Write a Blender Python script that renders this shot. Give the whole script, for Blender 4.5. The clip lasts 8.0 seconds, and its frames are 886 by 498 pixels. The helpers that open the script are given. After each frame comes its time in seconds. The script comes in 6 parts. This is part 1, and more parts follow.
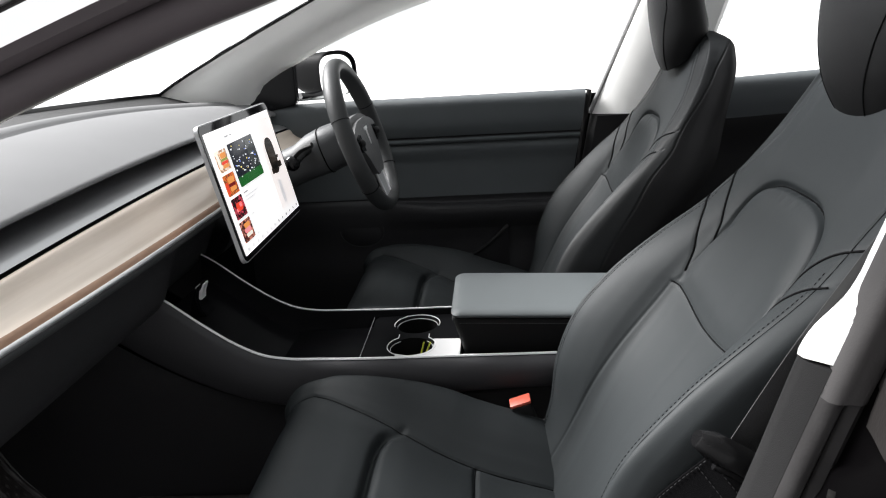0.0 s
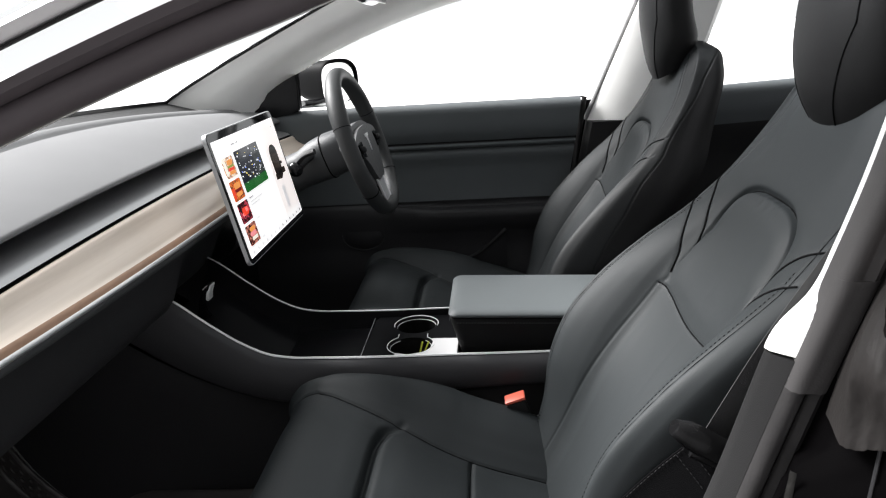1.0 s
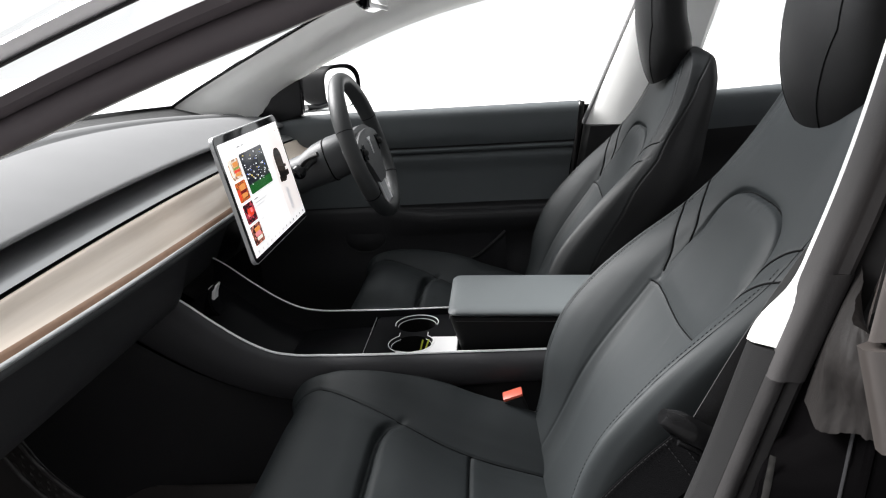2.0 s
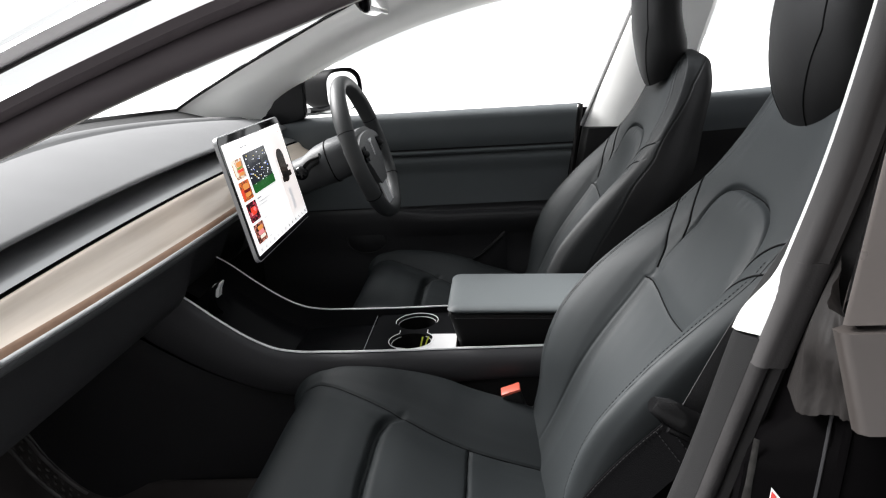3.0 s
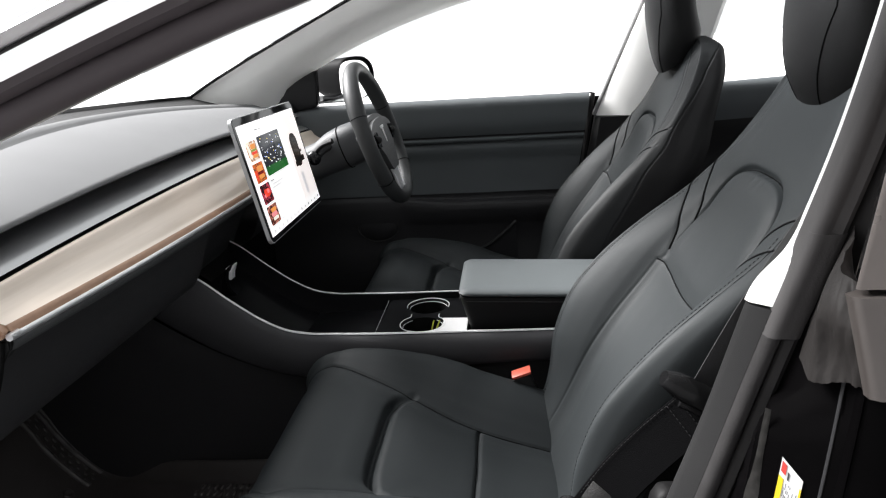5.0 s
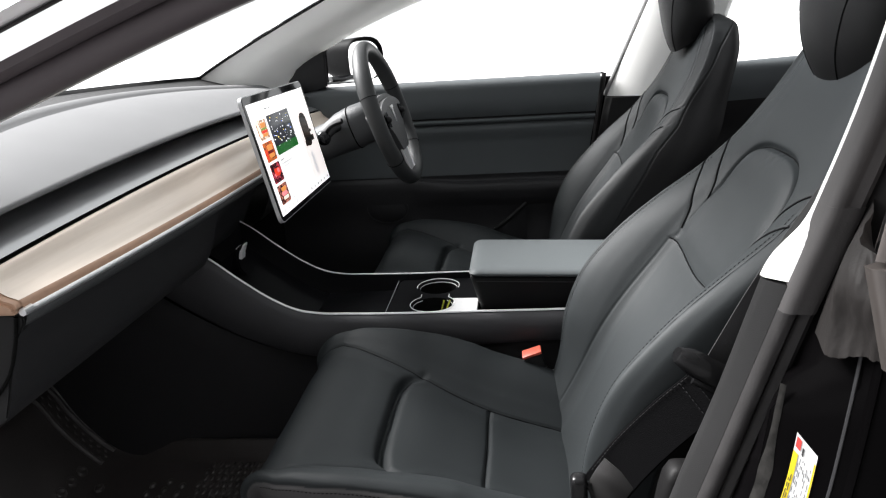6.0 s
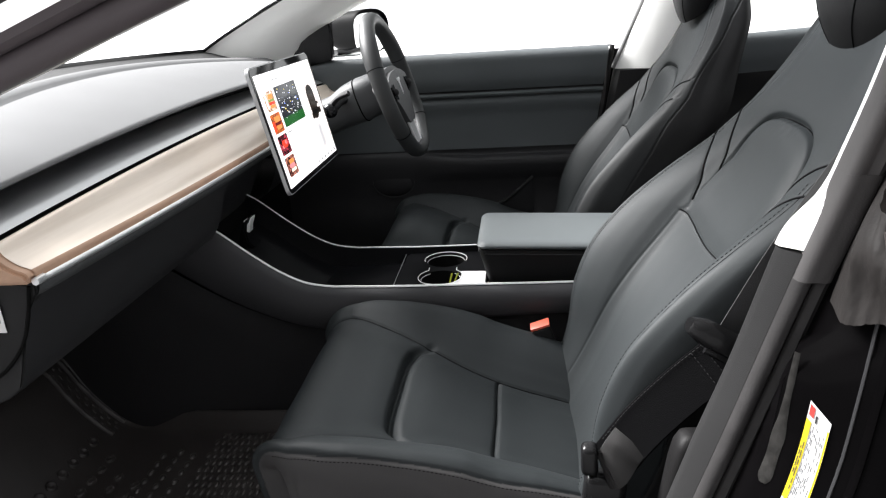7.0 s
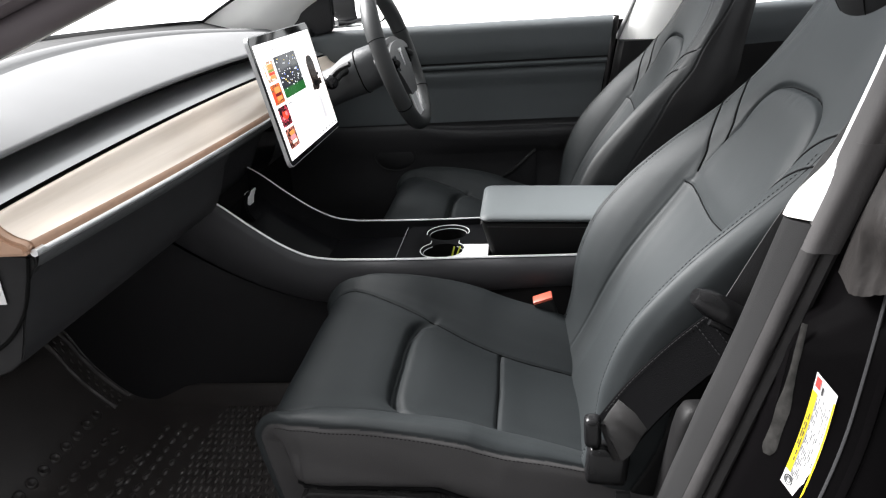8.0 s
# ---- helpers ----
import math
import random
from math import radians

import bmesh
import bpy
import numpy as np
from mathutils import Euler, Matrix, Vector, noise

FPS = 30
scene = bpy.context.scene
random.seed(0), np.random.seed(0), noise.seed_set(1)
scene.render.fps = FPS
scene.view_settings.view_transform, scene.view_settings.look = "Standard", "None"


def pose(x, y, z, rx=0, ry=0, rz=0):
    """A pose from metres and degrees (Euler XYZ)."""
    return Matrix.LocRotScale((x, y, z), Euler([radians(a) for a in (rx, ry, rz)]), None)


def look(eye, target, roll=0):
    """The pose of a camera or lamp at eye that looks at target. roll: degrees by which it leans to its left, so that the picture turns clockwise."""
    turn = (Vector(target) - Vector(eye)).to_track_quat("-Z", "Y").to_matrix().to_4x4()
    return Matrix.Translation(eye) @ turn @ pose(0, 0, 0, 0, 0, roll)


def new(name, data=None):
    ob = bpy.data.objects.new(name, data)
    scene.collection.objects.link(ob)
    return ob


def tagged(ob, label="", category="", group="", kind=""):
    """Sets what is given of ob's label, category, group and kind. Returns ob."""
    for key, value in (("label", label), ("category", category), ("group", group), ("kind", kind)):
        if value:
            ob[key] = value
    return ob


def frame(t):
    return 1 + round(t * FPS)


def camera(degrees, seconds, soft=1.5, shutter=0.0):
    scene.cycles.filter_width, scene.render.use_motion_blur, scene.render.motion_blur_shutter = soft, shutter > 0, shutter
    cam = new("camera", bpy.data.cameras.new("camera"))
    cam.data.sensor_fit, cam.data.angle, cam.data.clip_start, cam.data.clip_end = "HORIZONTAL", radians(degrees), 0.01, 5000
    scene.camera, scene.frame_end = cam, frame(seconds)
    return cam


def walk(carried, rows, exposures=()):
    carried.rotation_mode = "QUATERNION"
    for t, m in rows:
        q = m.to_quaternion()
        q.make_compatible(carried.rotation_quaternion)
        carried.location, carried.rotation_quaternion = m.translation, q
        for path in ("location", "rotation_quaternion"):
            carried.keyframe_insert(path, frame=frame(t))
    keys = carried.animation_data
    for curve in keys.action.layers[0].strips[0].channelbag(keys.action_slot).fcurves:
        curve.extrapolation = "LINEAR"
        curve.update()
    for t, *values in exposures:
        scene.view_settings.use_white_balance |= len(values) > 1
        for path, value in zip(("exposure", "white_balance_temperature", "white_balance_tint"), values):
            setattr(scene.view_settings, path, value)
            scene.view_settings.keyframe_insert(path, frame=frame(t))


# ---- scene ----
cam = camera(62.3, 8.0, 1.2)
PATH = [
    (0, (0.073, -1.305, 1.232), (-0.081, 0.6, 0.645), -4.1),
    (0.5, (0.081, -1.329, 1.239), (-0.075, 0.577, 0.654), -4.1),
    (1, (0.085, -1.355, 1.245), (-0.074, 0.553, 0.668), -4.2),
    (1.5, (0.087, -1.373, 1.247), (-0.074, 0.537, 0.677), -4.2),
    (3, (0.1, -1.42, 1.24), (-0.071, 0.496, 0.691), -4.3),
    (3.5, (0.099, -1.426, 1.236), (-0.075, 0.491, 0.693), -4.3),
    (4, (0.098, -1.431, 1.231), (-0.084, 0.485, 0.687), -4.3),
    (4.5, (0.097, -1.434, 1.223), (-0.091, 0.481, 0.677), -4.2),
    (6, (0.09, -1.433, 1.205), (-0.131, 0.465, 0.614), -4.3),
    (6.5, (0.086, -1.433, 1.2), (-0.142, 0.455, 0.581), -4.4),
    (7, (0.079, -1.434, 1.197), (-0.152, 0.444, 0.547), -4.4),
    (7.5, (0.076, -1.432, 1.192), (-0.159, 0.434, 0.511), -4.4),
    (8, (0.076, -1.427, 1.19), (-0.161, 0.426, 0.477), -4.5),
]
walk(cam, [(t, look(eye, target, roll)) for t, eye, target, roll in PATH], [(0, 0.08), (4.5, 0.11), (6, 0.20), (7, 0.45), (8, 0.62)])

# ---- light ----
world = bpy.data.worlds.new("white_surroundings")
scene.world = world
world.use_nodes = True
world.node_tree.nodes["Background"].inputs[0].default_value = (0.975, 0.985, 1.0, 1)
world.node_tree.nodes["Background"].inputs[1].default_value = 1.10

sun = new("sun", bpy.data.lights.new("sun", "SUN"))
sun.data.energy, sun.data.angle, sun.data.color = 12.8, radians(30), (1.0, 0.985, 0.985)
sun.matrix_world = look((-3.8, 1.6, 4.3), (0, 0, 0.7))

# ---- materials ----


def material(name, color, rough=0.5, metal=0.0, grain=0.0, grain_scale=900.0, blotch=0.12, blotch_scale=9.0,
             rough_var=0.08, coat=0.0, spec=0.5, emission=0.0, wrinkle=0.0):
    """A surface with fine relief (grain) and slow uneven tone (blotch)."""
    m = bpy.data.materials.new(name)
    m.use_nodes = True
    nt = m.node_tree
    b = nt.nodes["Principled BSDF"]
    b.inputs["Metallic"].default_value = metal
    b.inputs["Coat Weight"].default_value = coat
    b.inputs["Specular IOR Level"].default_value = spec
    tc = nt.nodes.new("ShaderNodeTexCoord")
    big = nt.nodes.new("ShaderNodeTexNoise")
    big.inputs["Scale"].default_value, big.inputs["Detail"].default_value = blotch_scale, 6.0
    nt.links.new(tc.outputs["Object"], big.inputs["Vector"])
    ramp = nt.nodes.new("ShaderNodeMix")
    ramp.data_type = "RGBA"
    ramp.inputs["A"].default_value = (*[c * (1 - blotch) for c in color], 1)
    ramp.inputs["B"].default_value = (*[min(1, c * (1 + blotch)) for c in color], 1)
    nt.links.new(big.outputs["Fac"], ramp.inputs["Factor"])
    nt.links.new(ramp.outputs["Result"], b.inputs["Base Color"])
    rr = nt.nodes.new("ShaderNodeMapRange")
    rr.inputs["To Min"].default_value, rr.inputs["To Max"].default_value = max(0.0, rough - rough_var), min(1.0, rough + rough_var)
    nt.links.new(big.outputs["Fac"], rr.inputs["Value"])
    nt.links.new(rr.outputs["Result"], b.inputs["Roughness"])
    if grain:
        fine = nt.nodes.new("ShaderNodeTexVoronoi")
        fine.inputs["Scale"].default_value = grain_scale
        nt.links.new(tc.outputs["Object"], fine.inputs["Vector"])
        bump = nt.nodes.new("ShaderNodeBump")
        bump.inputs["Strength"].default_value, bump.inputs["Distance"].default_value = grain, 0.0006
        nt.links.new(fine.outputs["Distance"], bump.inputs["Height"])
        nt.links.new(bump.outputs["Normal"], b.inputs["Normal"])
    if grain and wrinkle:
        soft = nt.nodes.new("ShaderNodeTexNoise")
        soft.inputs["Scale"].default_value, soft.inputs["Detail"].default_value, soft.inputs["Distortion"].default_value = 55.0, 5.0, 0.8
        nt.links.new(tc.outputs["Object"], soft.inputs["Vector"])
        swell = nt.nodes.new("ShaderNodeBump")
        swell.inputs["Strength"].default_value, swell.inputs["Distance"].default_value = wrinkle, 0.003
        nt.links.new(soft.outputs["Fac"], swell.inputs["Height"])
        nt.links.new(swell.outputs["Normal"], bump.inputs["Normal"])
    if emission:
        nt.links.new(ramp.outputs["Result"], b.inputs["Emission Color"])
        b.inputs["Emission Strength"].default_value = emission
    return m


LEATHER = material("black_leather", (0.0174, 0.0208, 0.0223), 0.60, spec=0.28, grain=0.22, grain_scale=1300, blotch=0.14, blotch_scale=6, rough_var=0.07, wrinkle=0.025)
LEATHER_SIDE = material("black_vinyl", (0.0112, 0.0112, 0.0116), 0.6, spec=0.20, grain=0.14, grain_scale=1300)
# Seat leather with the shade of the driver seat's rims in its colour.
SHADED_WRAP = material("shaded_rim_leather", (0.0165, 0.0178, 0.0185), 0.6, spec=0.25, grain=0.16, grain_scale=1300, blotch=0.1, blotch_scale=6)
PIPING = material("seam_thread_black", (0.006, 0.006, 0.0064), 0.8, spec=0.05)
DARK_THREAD = material("dark_thread", (0.004, 0.004, 0.0044), 0.8, spec=0.05)
# Armrest lid leather, lightened in colour for the light on its top.
LIT_LID_LEATHER = material("lit_lid_leather", (0.082, 0.092, 0.095), 0.55, spec=0.4, grain=0.25, grain_scale=1100)
DOOR_TRIM = material("charcoal_door_trim", (0.084, 0.093, 0.098), 0.62, spec=0.35, grain=0.3, grain_scale=1200)
PILLAR_PLASTIC = material("dark_pillar_plastic", (0.0195, 0.0195, 0.0198), 0.6, spec=0.10, grain=0.3, grain_scale=1400)
TRAY_BLACK = material("tray_black", (0.0052, 0.0053, 0.0060), 0.30, rough_var=0.04, spec=0.03)
SHROUD = material("grey_black_shroud", (0.075, 0.078, 0.080), 0.5, spec=0.3, grain=0.3, grain_scale=1400)
BOOT = material("weathered_rubber", (0.026, 0.0238, 0.0230), 0.55, spec=0.12, grain=0.2, grain_scale=260, blotch=0.3, blotch_scale=30)
# The same wood, coloured browner where it turns from the sky's sheen.
SHADED_WOOD = material("shaded_wood_edge", (0.46, 0.285, 0.19), 0.45, grain=0.2, grain_scale=500, blotch=0.15, blotch_scale=60)
WHEEL_LEATHER = material("smooth_wheel_leather", (0.030, 0.032, 0.033), 0.52, spec=0.35, grain=0.15, grain_scale=1300)
FRAME_TRIM = material("dark_frame_trim", (0.112, 0.096, 0.102), 0.55, spec=0.3, grain=0.2, grain_scale=1200)
VINYL_GREY = material("charcoal_vinyl", (0.050, 0.0482, 0.0485), 0.58, spec=0.28, grain=0.3, grain_scale=1100, wrinkle=0.03)
GUIDE_BLACK = material("smooth_black_plastic", (0.0075, 0.0075, 0.008), 0.26, spec=0.28)
COVER_BLACK = material("dull_black_cover", (0.0075, 0.0073, 0.0075), 0.5, spec=0.12, grain=0.2, grain_scale=900)
SLEEVE_THREAD = material("dull_grey_thread", (0.028, 0.028, 0.029), 0.8, spec=0.1)
STITCH = material("grey_thread", (0.085, 0.088, 0.09), 0.7)
CONSOLE_SIDE = material("console_side_black", (0.041, 0.041, 0.044), 0.55, spec=0.3, grain=0.25, grain_scale=1400)
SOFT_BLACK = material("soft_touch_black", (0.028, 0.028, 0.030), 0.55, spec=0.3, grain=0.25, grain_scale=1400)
# Dark soft top, its colour raised to grey for light through the windscreen.
LIT_DASH_PAD = material("dash_pad_lit", (0.190, 0.192, 0.195), 0.9, spec=0.08, grain=0.3, grain_scale=1200, blotch=0.08)
PLASTIC = material("black_plastic", (0.016, 0.016, 0.0166), 0.55, spec=0.2, grain=0.3, grain_scale=1600)
DEEP = material("black_slot", (0.004, 0.004, 0.004), 0.8, spec=0.1)
PIANO = material("gloss_black", (0.004, 0.004, 0.005), 0.16, rough_var=0.04, spec=0.3)
CHROME = material("satin_chrome", (0.88, 0.885, 0.89), 0.30, metal=0.75, blotch=0.03)
SILVER = material("silver_paint", (0.52, 0.525, 0.535), 0.36, metal=0.3, blotch=0.03)
FABRIC = material("light_grey_trim", (0.86, 0.86, 0.84), 0.85, grain=0.4, grain_scale=1800, blotch=0.05)
RUBBER = material("black_rubber", (0.022, 0.0212, 0.0215), 0.6, spec=0.15, blotch=0.25, blotch_scale=14)
# The door seal from its joint upwards, in a lighter tone than below.
UPPER_SEAL = material("lighter_seal_grey", (0.068, 0.0650, 0.0650), 0.6, spec=0.2, grain=0.15, grain_scale=500, blotch=0.12, blotch_scale=16)
EDGE_STRIP = material("bright_edge_metal", (0.95, 0.955, 0.96), 0.42, metal=0.35, blotch=0.02)
COLUMN = material("dark_column_plastic", (0.062, 0.065, 0.068), 0.5, spec=0.3, grain=0.3, grain_scale=1400)
SEAL = material("dark_seal_rubber", (0.031, 0.0298, 0.0300), 0.62, spec=0.12, grain=0.2, grain_scale=300, blotch=0.45, blotch_scale=28)
MAT_RUBBER = material("floor_mat_rubber", (0.034, 0.030, 0.0288), 0.34, spec=0.5, grain=0.3, grain_scale=700, blotch=0.35, blotch_scale=18)
CARPET = material("black_carpet", (0.024, 0.0238, 0.0248), 0.95, spec=0.03, grain=0.6, grain_scale=700)
PAINT = material("grey_metallic_paint", (0.165, 0.146, 0.136), 0.3, metal=0.5, coat=0.8, blotch=0.05)
RETURN_PAINT = material("grey_brown_gloss_paint", (0.150, 0.130, 0.122), 0.34, metal=0.1, coat=0.6, blotch=0.05)
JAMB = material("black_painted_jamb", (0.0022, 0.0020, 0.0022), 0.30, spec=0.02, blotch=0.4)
WEBBING = material("belt_webbing", (0.0048, 0.0048, 0.0052), 0.8, grain=0.6, grain_scale=1500, spec=0.02)
RED = material("red_button", (0.72, 0.13, 0.08), 0.4)
WHITE = material("white_label", (0.80, 0.80, 0.80), 0.5, blotch=0.02)
YELLOW = material("yellow_label", (0.80, 0.62, 0.02), 0.5, blotch=0.03)
INK = material("dark_ink", (0.05, 0.05, 0.05), 0.6)
RED_INK = material("red_ink", (0.65, 0.06, 0.05), 0.6)
GREEN_TAG = material("yellow_green_plastic", (0.55, 0.60, 0.06), 0.5)
GALV = material("sealer_grey", (0.026, 0.0252, 0.0240), 0.7, spec=0.12, grain=0.9, grain_scale=110, blotch=0.9, blotch_scale=90)
GROUND = material("white_floor", (0.80, 0.80, 0.80), 0.7, blotch=0.02, blotch_scale=1.5)
BOUNCE_CUT = material("bounce_cut_grey", (0.15, 0.15, 0.152), 0.8, grain=0.3, grain_scale=60, blotch=0.2, blotch_scale=2)
SCREEN = material("screen_white", (0.93, 0.92, 0.92), 0.15, blotch=0.02, emission=0.75)
BEZEL = material("screen_glass_black", (0.005, 0.005, 0.006), 0.06, rough_var=0.02)
MIRROR = material("mirror_glass", (0.9, 0.9, 0.9), 0.02, metal=1.0, blotch=0.0, rough_var=0.01)


def glow(name, color, e=0.7):
    return material(name, color, 0.15, blotch=0.05, emission=e)


def wood_material():
    m = material("open_pore_wood", (0.33, 0.22, 0.15), 0.36, blotch=0.0)
    nt = m.node_tree
    b = nt.nodes["Principled BSDF"]
    tc = nt.nodes.new("ShaderNodeTexCoord")
    mp = nt.nodes.new("ShaderNodeMapping")
    mp.inputs["Scale"].default_value = (1.0, 0.035, 1.0)
    nt.links.new(tc.outputs["Object"], mp.inputs["Vector"])
    n = nt.nodes.new("ShaderNodeTexNoise")
    n.inputs["Scale"].default_value, n.inputs["Detail"].default_value, n.inputs["Distortion"].default_value = 260.0, 8.0, 0.4
    nt.links.new(mp.outputs["Vector"], n.inputs["Vector"])
    cr = nt.nodes.new("ShaderNodeValToRGB")
    # Pale tones carry the sky's sheen on the strip's upper face.
    cr.color_ramp.elements[0].position, cr.color_ramp.elements[0].color = 0.3, (0.80, 0.685, 0.575, 1)
    cr.color_ramp.elements[1].position, cr.color_ramp.elements[1].color = 0.7, (0.85, 0.735, 0.625, 1)
    nt.links.new(n.outputs["Fac"], cr.inputs["Fac"])
    nt.links.new(cr.outputs["Color"], b.inputs["Base Color"])
    bump = nt.nodes.new("ShaderNodeBump")
    bump.inputs["Strength"].default_value, bump.inputs["Distance"].default_value = 0.05, 0.0003
    nt.links.new(n.outputs["Fac"], bump.inputs["Height"])
    nt.links.new(bump.outputs["Normal"], b.inputs["Normal"])
    return m


WOOD = wood_material()
WOOD.node_tree.nodes["Principled BSDF"].inputs["Coat Weight"].default_value = 0.55
WOOD.node_tree.nodes["Principled BSDF"].inputs["Coat Roughness"].default_value = 0.30
WOOD.node_tree.nodes["Principled BSDF"].inputs["Coat IOR"].default_value = 1.8
MOULDING = material("satin_grey_moulding", (0.78, 0.76, 0.76), 0.35, metal=0.2, coat=0.5, blotch=0.08, blotch_scale=20)
LEDGE = material("satin_grey_ledge", (0.46, 0.465, 0.475), 0.34, metal=0.75, spec=0.3, blotch=0.05)
# Grey of the unseen wall that holds back light.
LIGHT_BLOCK = material("light_block_grey", (0.165, 0.165, 0.168), 0.8, grain=0.3, grain_scale=60, blotch=0.2, blotch_scale=2)


def glass_material(name, tint):
    m = bpy.data.materials.new(name)
    m.use_nodes = True
    nt = m.node_tree
    nt.nodes.remove(nt.nodes["Principled BSDF"])
    out = nt.nodes["Material Output"]
    mix, tr, gl = (nt.nodes.new("ShaderNode" + k) for k in ("MixShader", "BsdfTransparent", "BsdfGlossy"))
    fr = nt.nodes.new("ShaderNodeFresnel")
    fr.inputs[0].default_value = 1.03
    tr.inputs[0].default_value = tint
    gl.inputs["Roughness"].default_value = 0.02
    nt.links.new(fr.outputs[0], mix.inputs[0])
    nt.links.new(tr.outputs[0], mix.inputs[1])
    nt.links.new(gl.outputs[0], mix.inputs[2])
    nt.links.new(mix.outputs[0], out.inputs[0])
    return m


HINGE_GREY = material("grey_hinge_plastic", (0.19, 0.19, 0.192), 0.5, grain=0.2, grain_scale=900)
GLASS = glass_material("clear_glass", (0.97, 0.98, 0.975, 1))
ROOF_GLASS = glass_material("dark_tinted_glass", (0.52, 0.535, 0.55, 1))

# ---- building tools ----


def mesh_object(name, verts, faces, mat, parent=None, label="", smooth=True):
    me = bpy.data.meshes.new(name)
    me.from_pydata([tuple(map(float, v)) for v in verts], [], [tuple(map(int, f)) for f in faces])
    me.materials.append(mat)
    if smooth:
        me.shade_smooth()
    ob = new(name, me)
    if parent is not None:
        ob.parent = parent
    if label:
        ob["label"] = label
    return ob


def part(name, bm, mat, parent=None, label="", smooth=True):
    me = bpy.data.meshes.new(name)
    bm.to_mesh(me)
    bm.free()
    me.materials.append(mat)
    if smooth:
        me.shade_smooth()
        me.set_sharp_from_angle(angle=radians(40))
    ob = new(name, me)
    if parent is not None:
        ob.parent = parent
    if label:
        ob["label"] = label
    return ob


def thing(name, label, category, group="", kind=""):
    return tagged(new(name), label, category, group, kind)


def curve(table):
    """A smooth function through a short table of (key, value)."""
    ks, vs = zip(*sorted(table))
    ks, vs = np.array(ks, float), np.array(vs, float)
    slopes = np.gradient(vs, ks)

    def f(q):
        q = np.clip(np.asarray(q, float), ks[0], ks[-1])
        i = np.clip(np.searchsorted(ks, q) - 1, 0, len(ks) - 2)
        h = ks[i + 1] - ks[i]
        t = (q - ks[i]) / h
        return ((1 + 2 * t) * (1 - t) ** 2 * vs[i] + t * (1 - t) ** 2 * h * slopes[i]
                + t * t * (3 - 2 * t) * vs[i + 1] + t * t * (t - 1) * h * slopes[i + 1])
    return f


def smooth_line(points, n):
    """n points along a smooth curve through the given ones, evenly spaced."""
    p = np.array(points, float)
    key = np.concatenate([[0], np.cumsum(np.linalg.norm(np.diff(p, axis=0), axis=1))])
    q = np.linspace(0, key[-1], n)
    return np.stack([curve(list(zip(key, p[:, k])))(q) for k in range(p.shape[1])], axis=1)


def loft(name, rows, mat, parent=None, label="", closed=False, caps=False, smooth=True, sharp=0):
    """A skin over rows of points, each row as long as the next; closed joins the ends of each row."""
    g = np.array(rows, float)
    n, m = g.shape[:2]
    faces = []
    for i in range(n - 1):
        for j in range(m if closed else m - 1):
            k = (j + 1) % m
            faces.append((i * m + j, i * m + k, (i + 1) * m + k, (i + 1) * m + j))
    if caps:
        faces.append(tuple(range(m - 1, -1, -1)))
        faces.append(tuple((n - 1) * m + j for j in range(m)))
    ob = mesh_object(name, g.reshape(-1, 3), faces, mat, parent, label, smooth)
    if smooth:
        ob.data.set_sharp_from_angle(angle=radians(sharp or 45))
    return ob


def tube(name, points, radius, mat, parent=None, label="", segs=8, n=0, flat=1.0, closed=False):
    """A round rod along a line; flat squeezes it along its second axis."""
    p = np.array(points, float) if not n else smooth_line(points, n)
    rows, up = [], Vector((0, 0, 1))
    for i, q in enumerate(p):
        a, b = (p[i - 1], p[(i + 1) % len(p)]) if closed else (p[max(i - 1, 0)], p[min(i + 1, len(p) - 1)])
        t = Vector(b - a).normalized()
        side = t.cross(up)
        if side.length < 0.05:
            side = t.cross(Vector((0, 1, 0)))
        side.normalize()
        top = side.cross(t).normalized()
        rows.append([Vector(q) + radius * (math.cos(w) * side + flat * math.sin(w) * top)
                     for w in (2 * math.pi * k / segs for k in range(segs))])
    if closed:
        rows.append(rows[0])
    return loft(name, rows, mat, parent, label, closed=True, caps=not closed)


def box(size, bevel=0.004, segs=2, at=(0, 0, 0), turn=None):
    """A bevelled block as a bmesh."""
    bm = bmesh.new()
    bmesh.ops.create_cube(bm, size=1)
    bmesh.ops.scale(bm, vec=size, verts=bm.verts)
    if bevel:
        bmesh.ops.bevel(bm, geom=bm.edges[:], offset=bevel, segments=segs, affect="EDGES", profile=0.6)
    if turn is not None:
        bmesh.ops.transform(bm, matrix=turn, verts=bm.verts)
    bmesh.ops.translate(bm, vec=at, verts=bm.verts)
    return bm


def slab(outline, thick, axis, bevel=0.0):
    """A plate: an outline of (a, b) pairs, pushed along axis by thick from its first plane.
    axis 'y': pairs are x, z and the plate starts at y = 0; 'z': x, y; 'x': y, z."""
    bm = bmesh.new()
    put = {"y": lambda a, b: (a, 0, b), "z": lambda a, b: (a, b, 0), "x": lambda a, b: (0, a, b)}[axis]
    face = bm.faces.new([bm.verts.new(put(a, b)) for a, b in outline])
    out = bmesh.ops.extrude_face_region(bm, geom=[face])
    vec = {"y": (0, thick, 0), "z": (0, 0, thick), "x": (thick, 0, 0)}[axis]
    bmesh.ops.translate(bm, vec=vec, verts=[e for e in out["geom"] if isinstance(e, bmesh.types.BMVert)])
    bmesh.ops.recalc_face_normals(bm, faces=bm.faces)
    if bevel:
        rim = [e for e in bm.edges if e.calc_face_angle(0) > radians(35)]
        bmesh.ops.bevel(bm, geom=rim, offset=bevel, segments=2, affect="EDGES")
    return bm


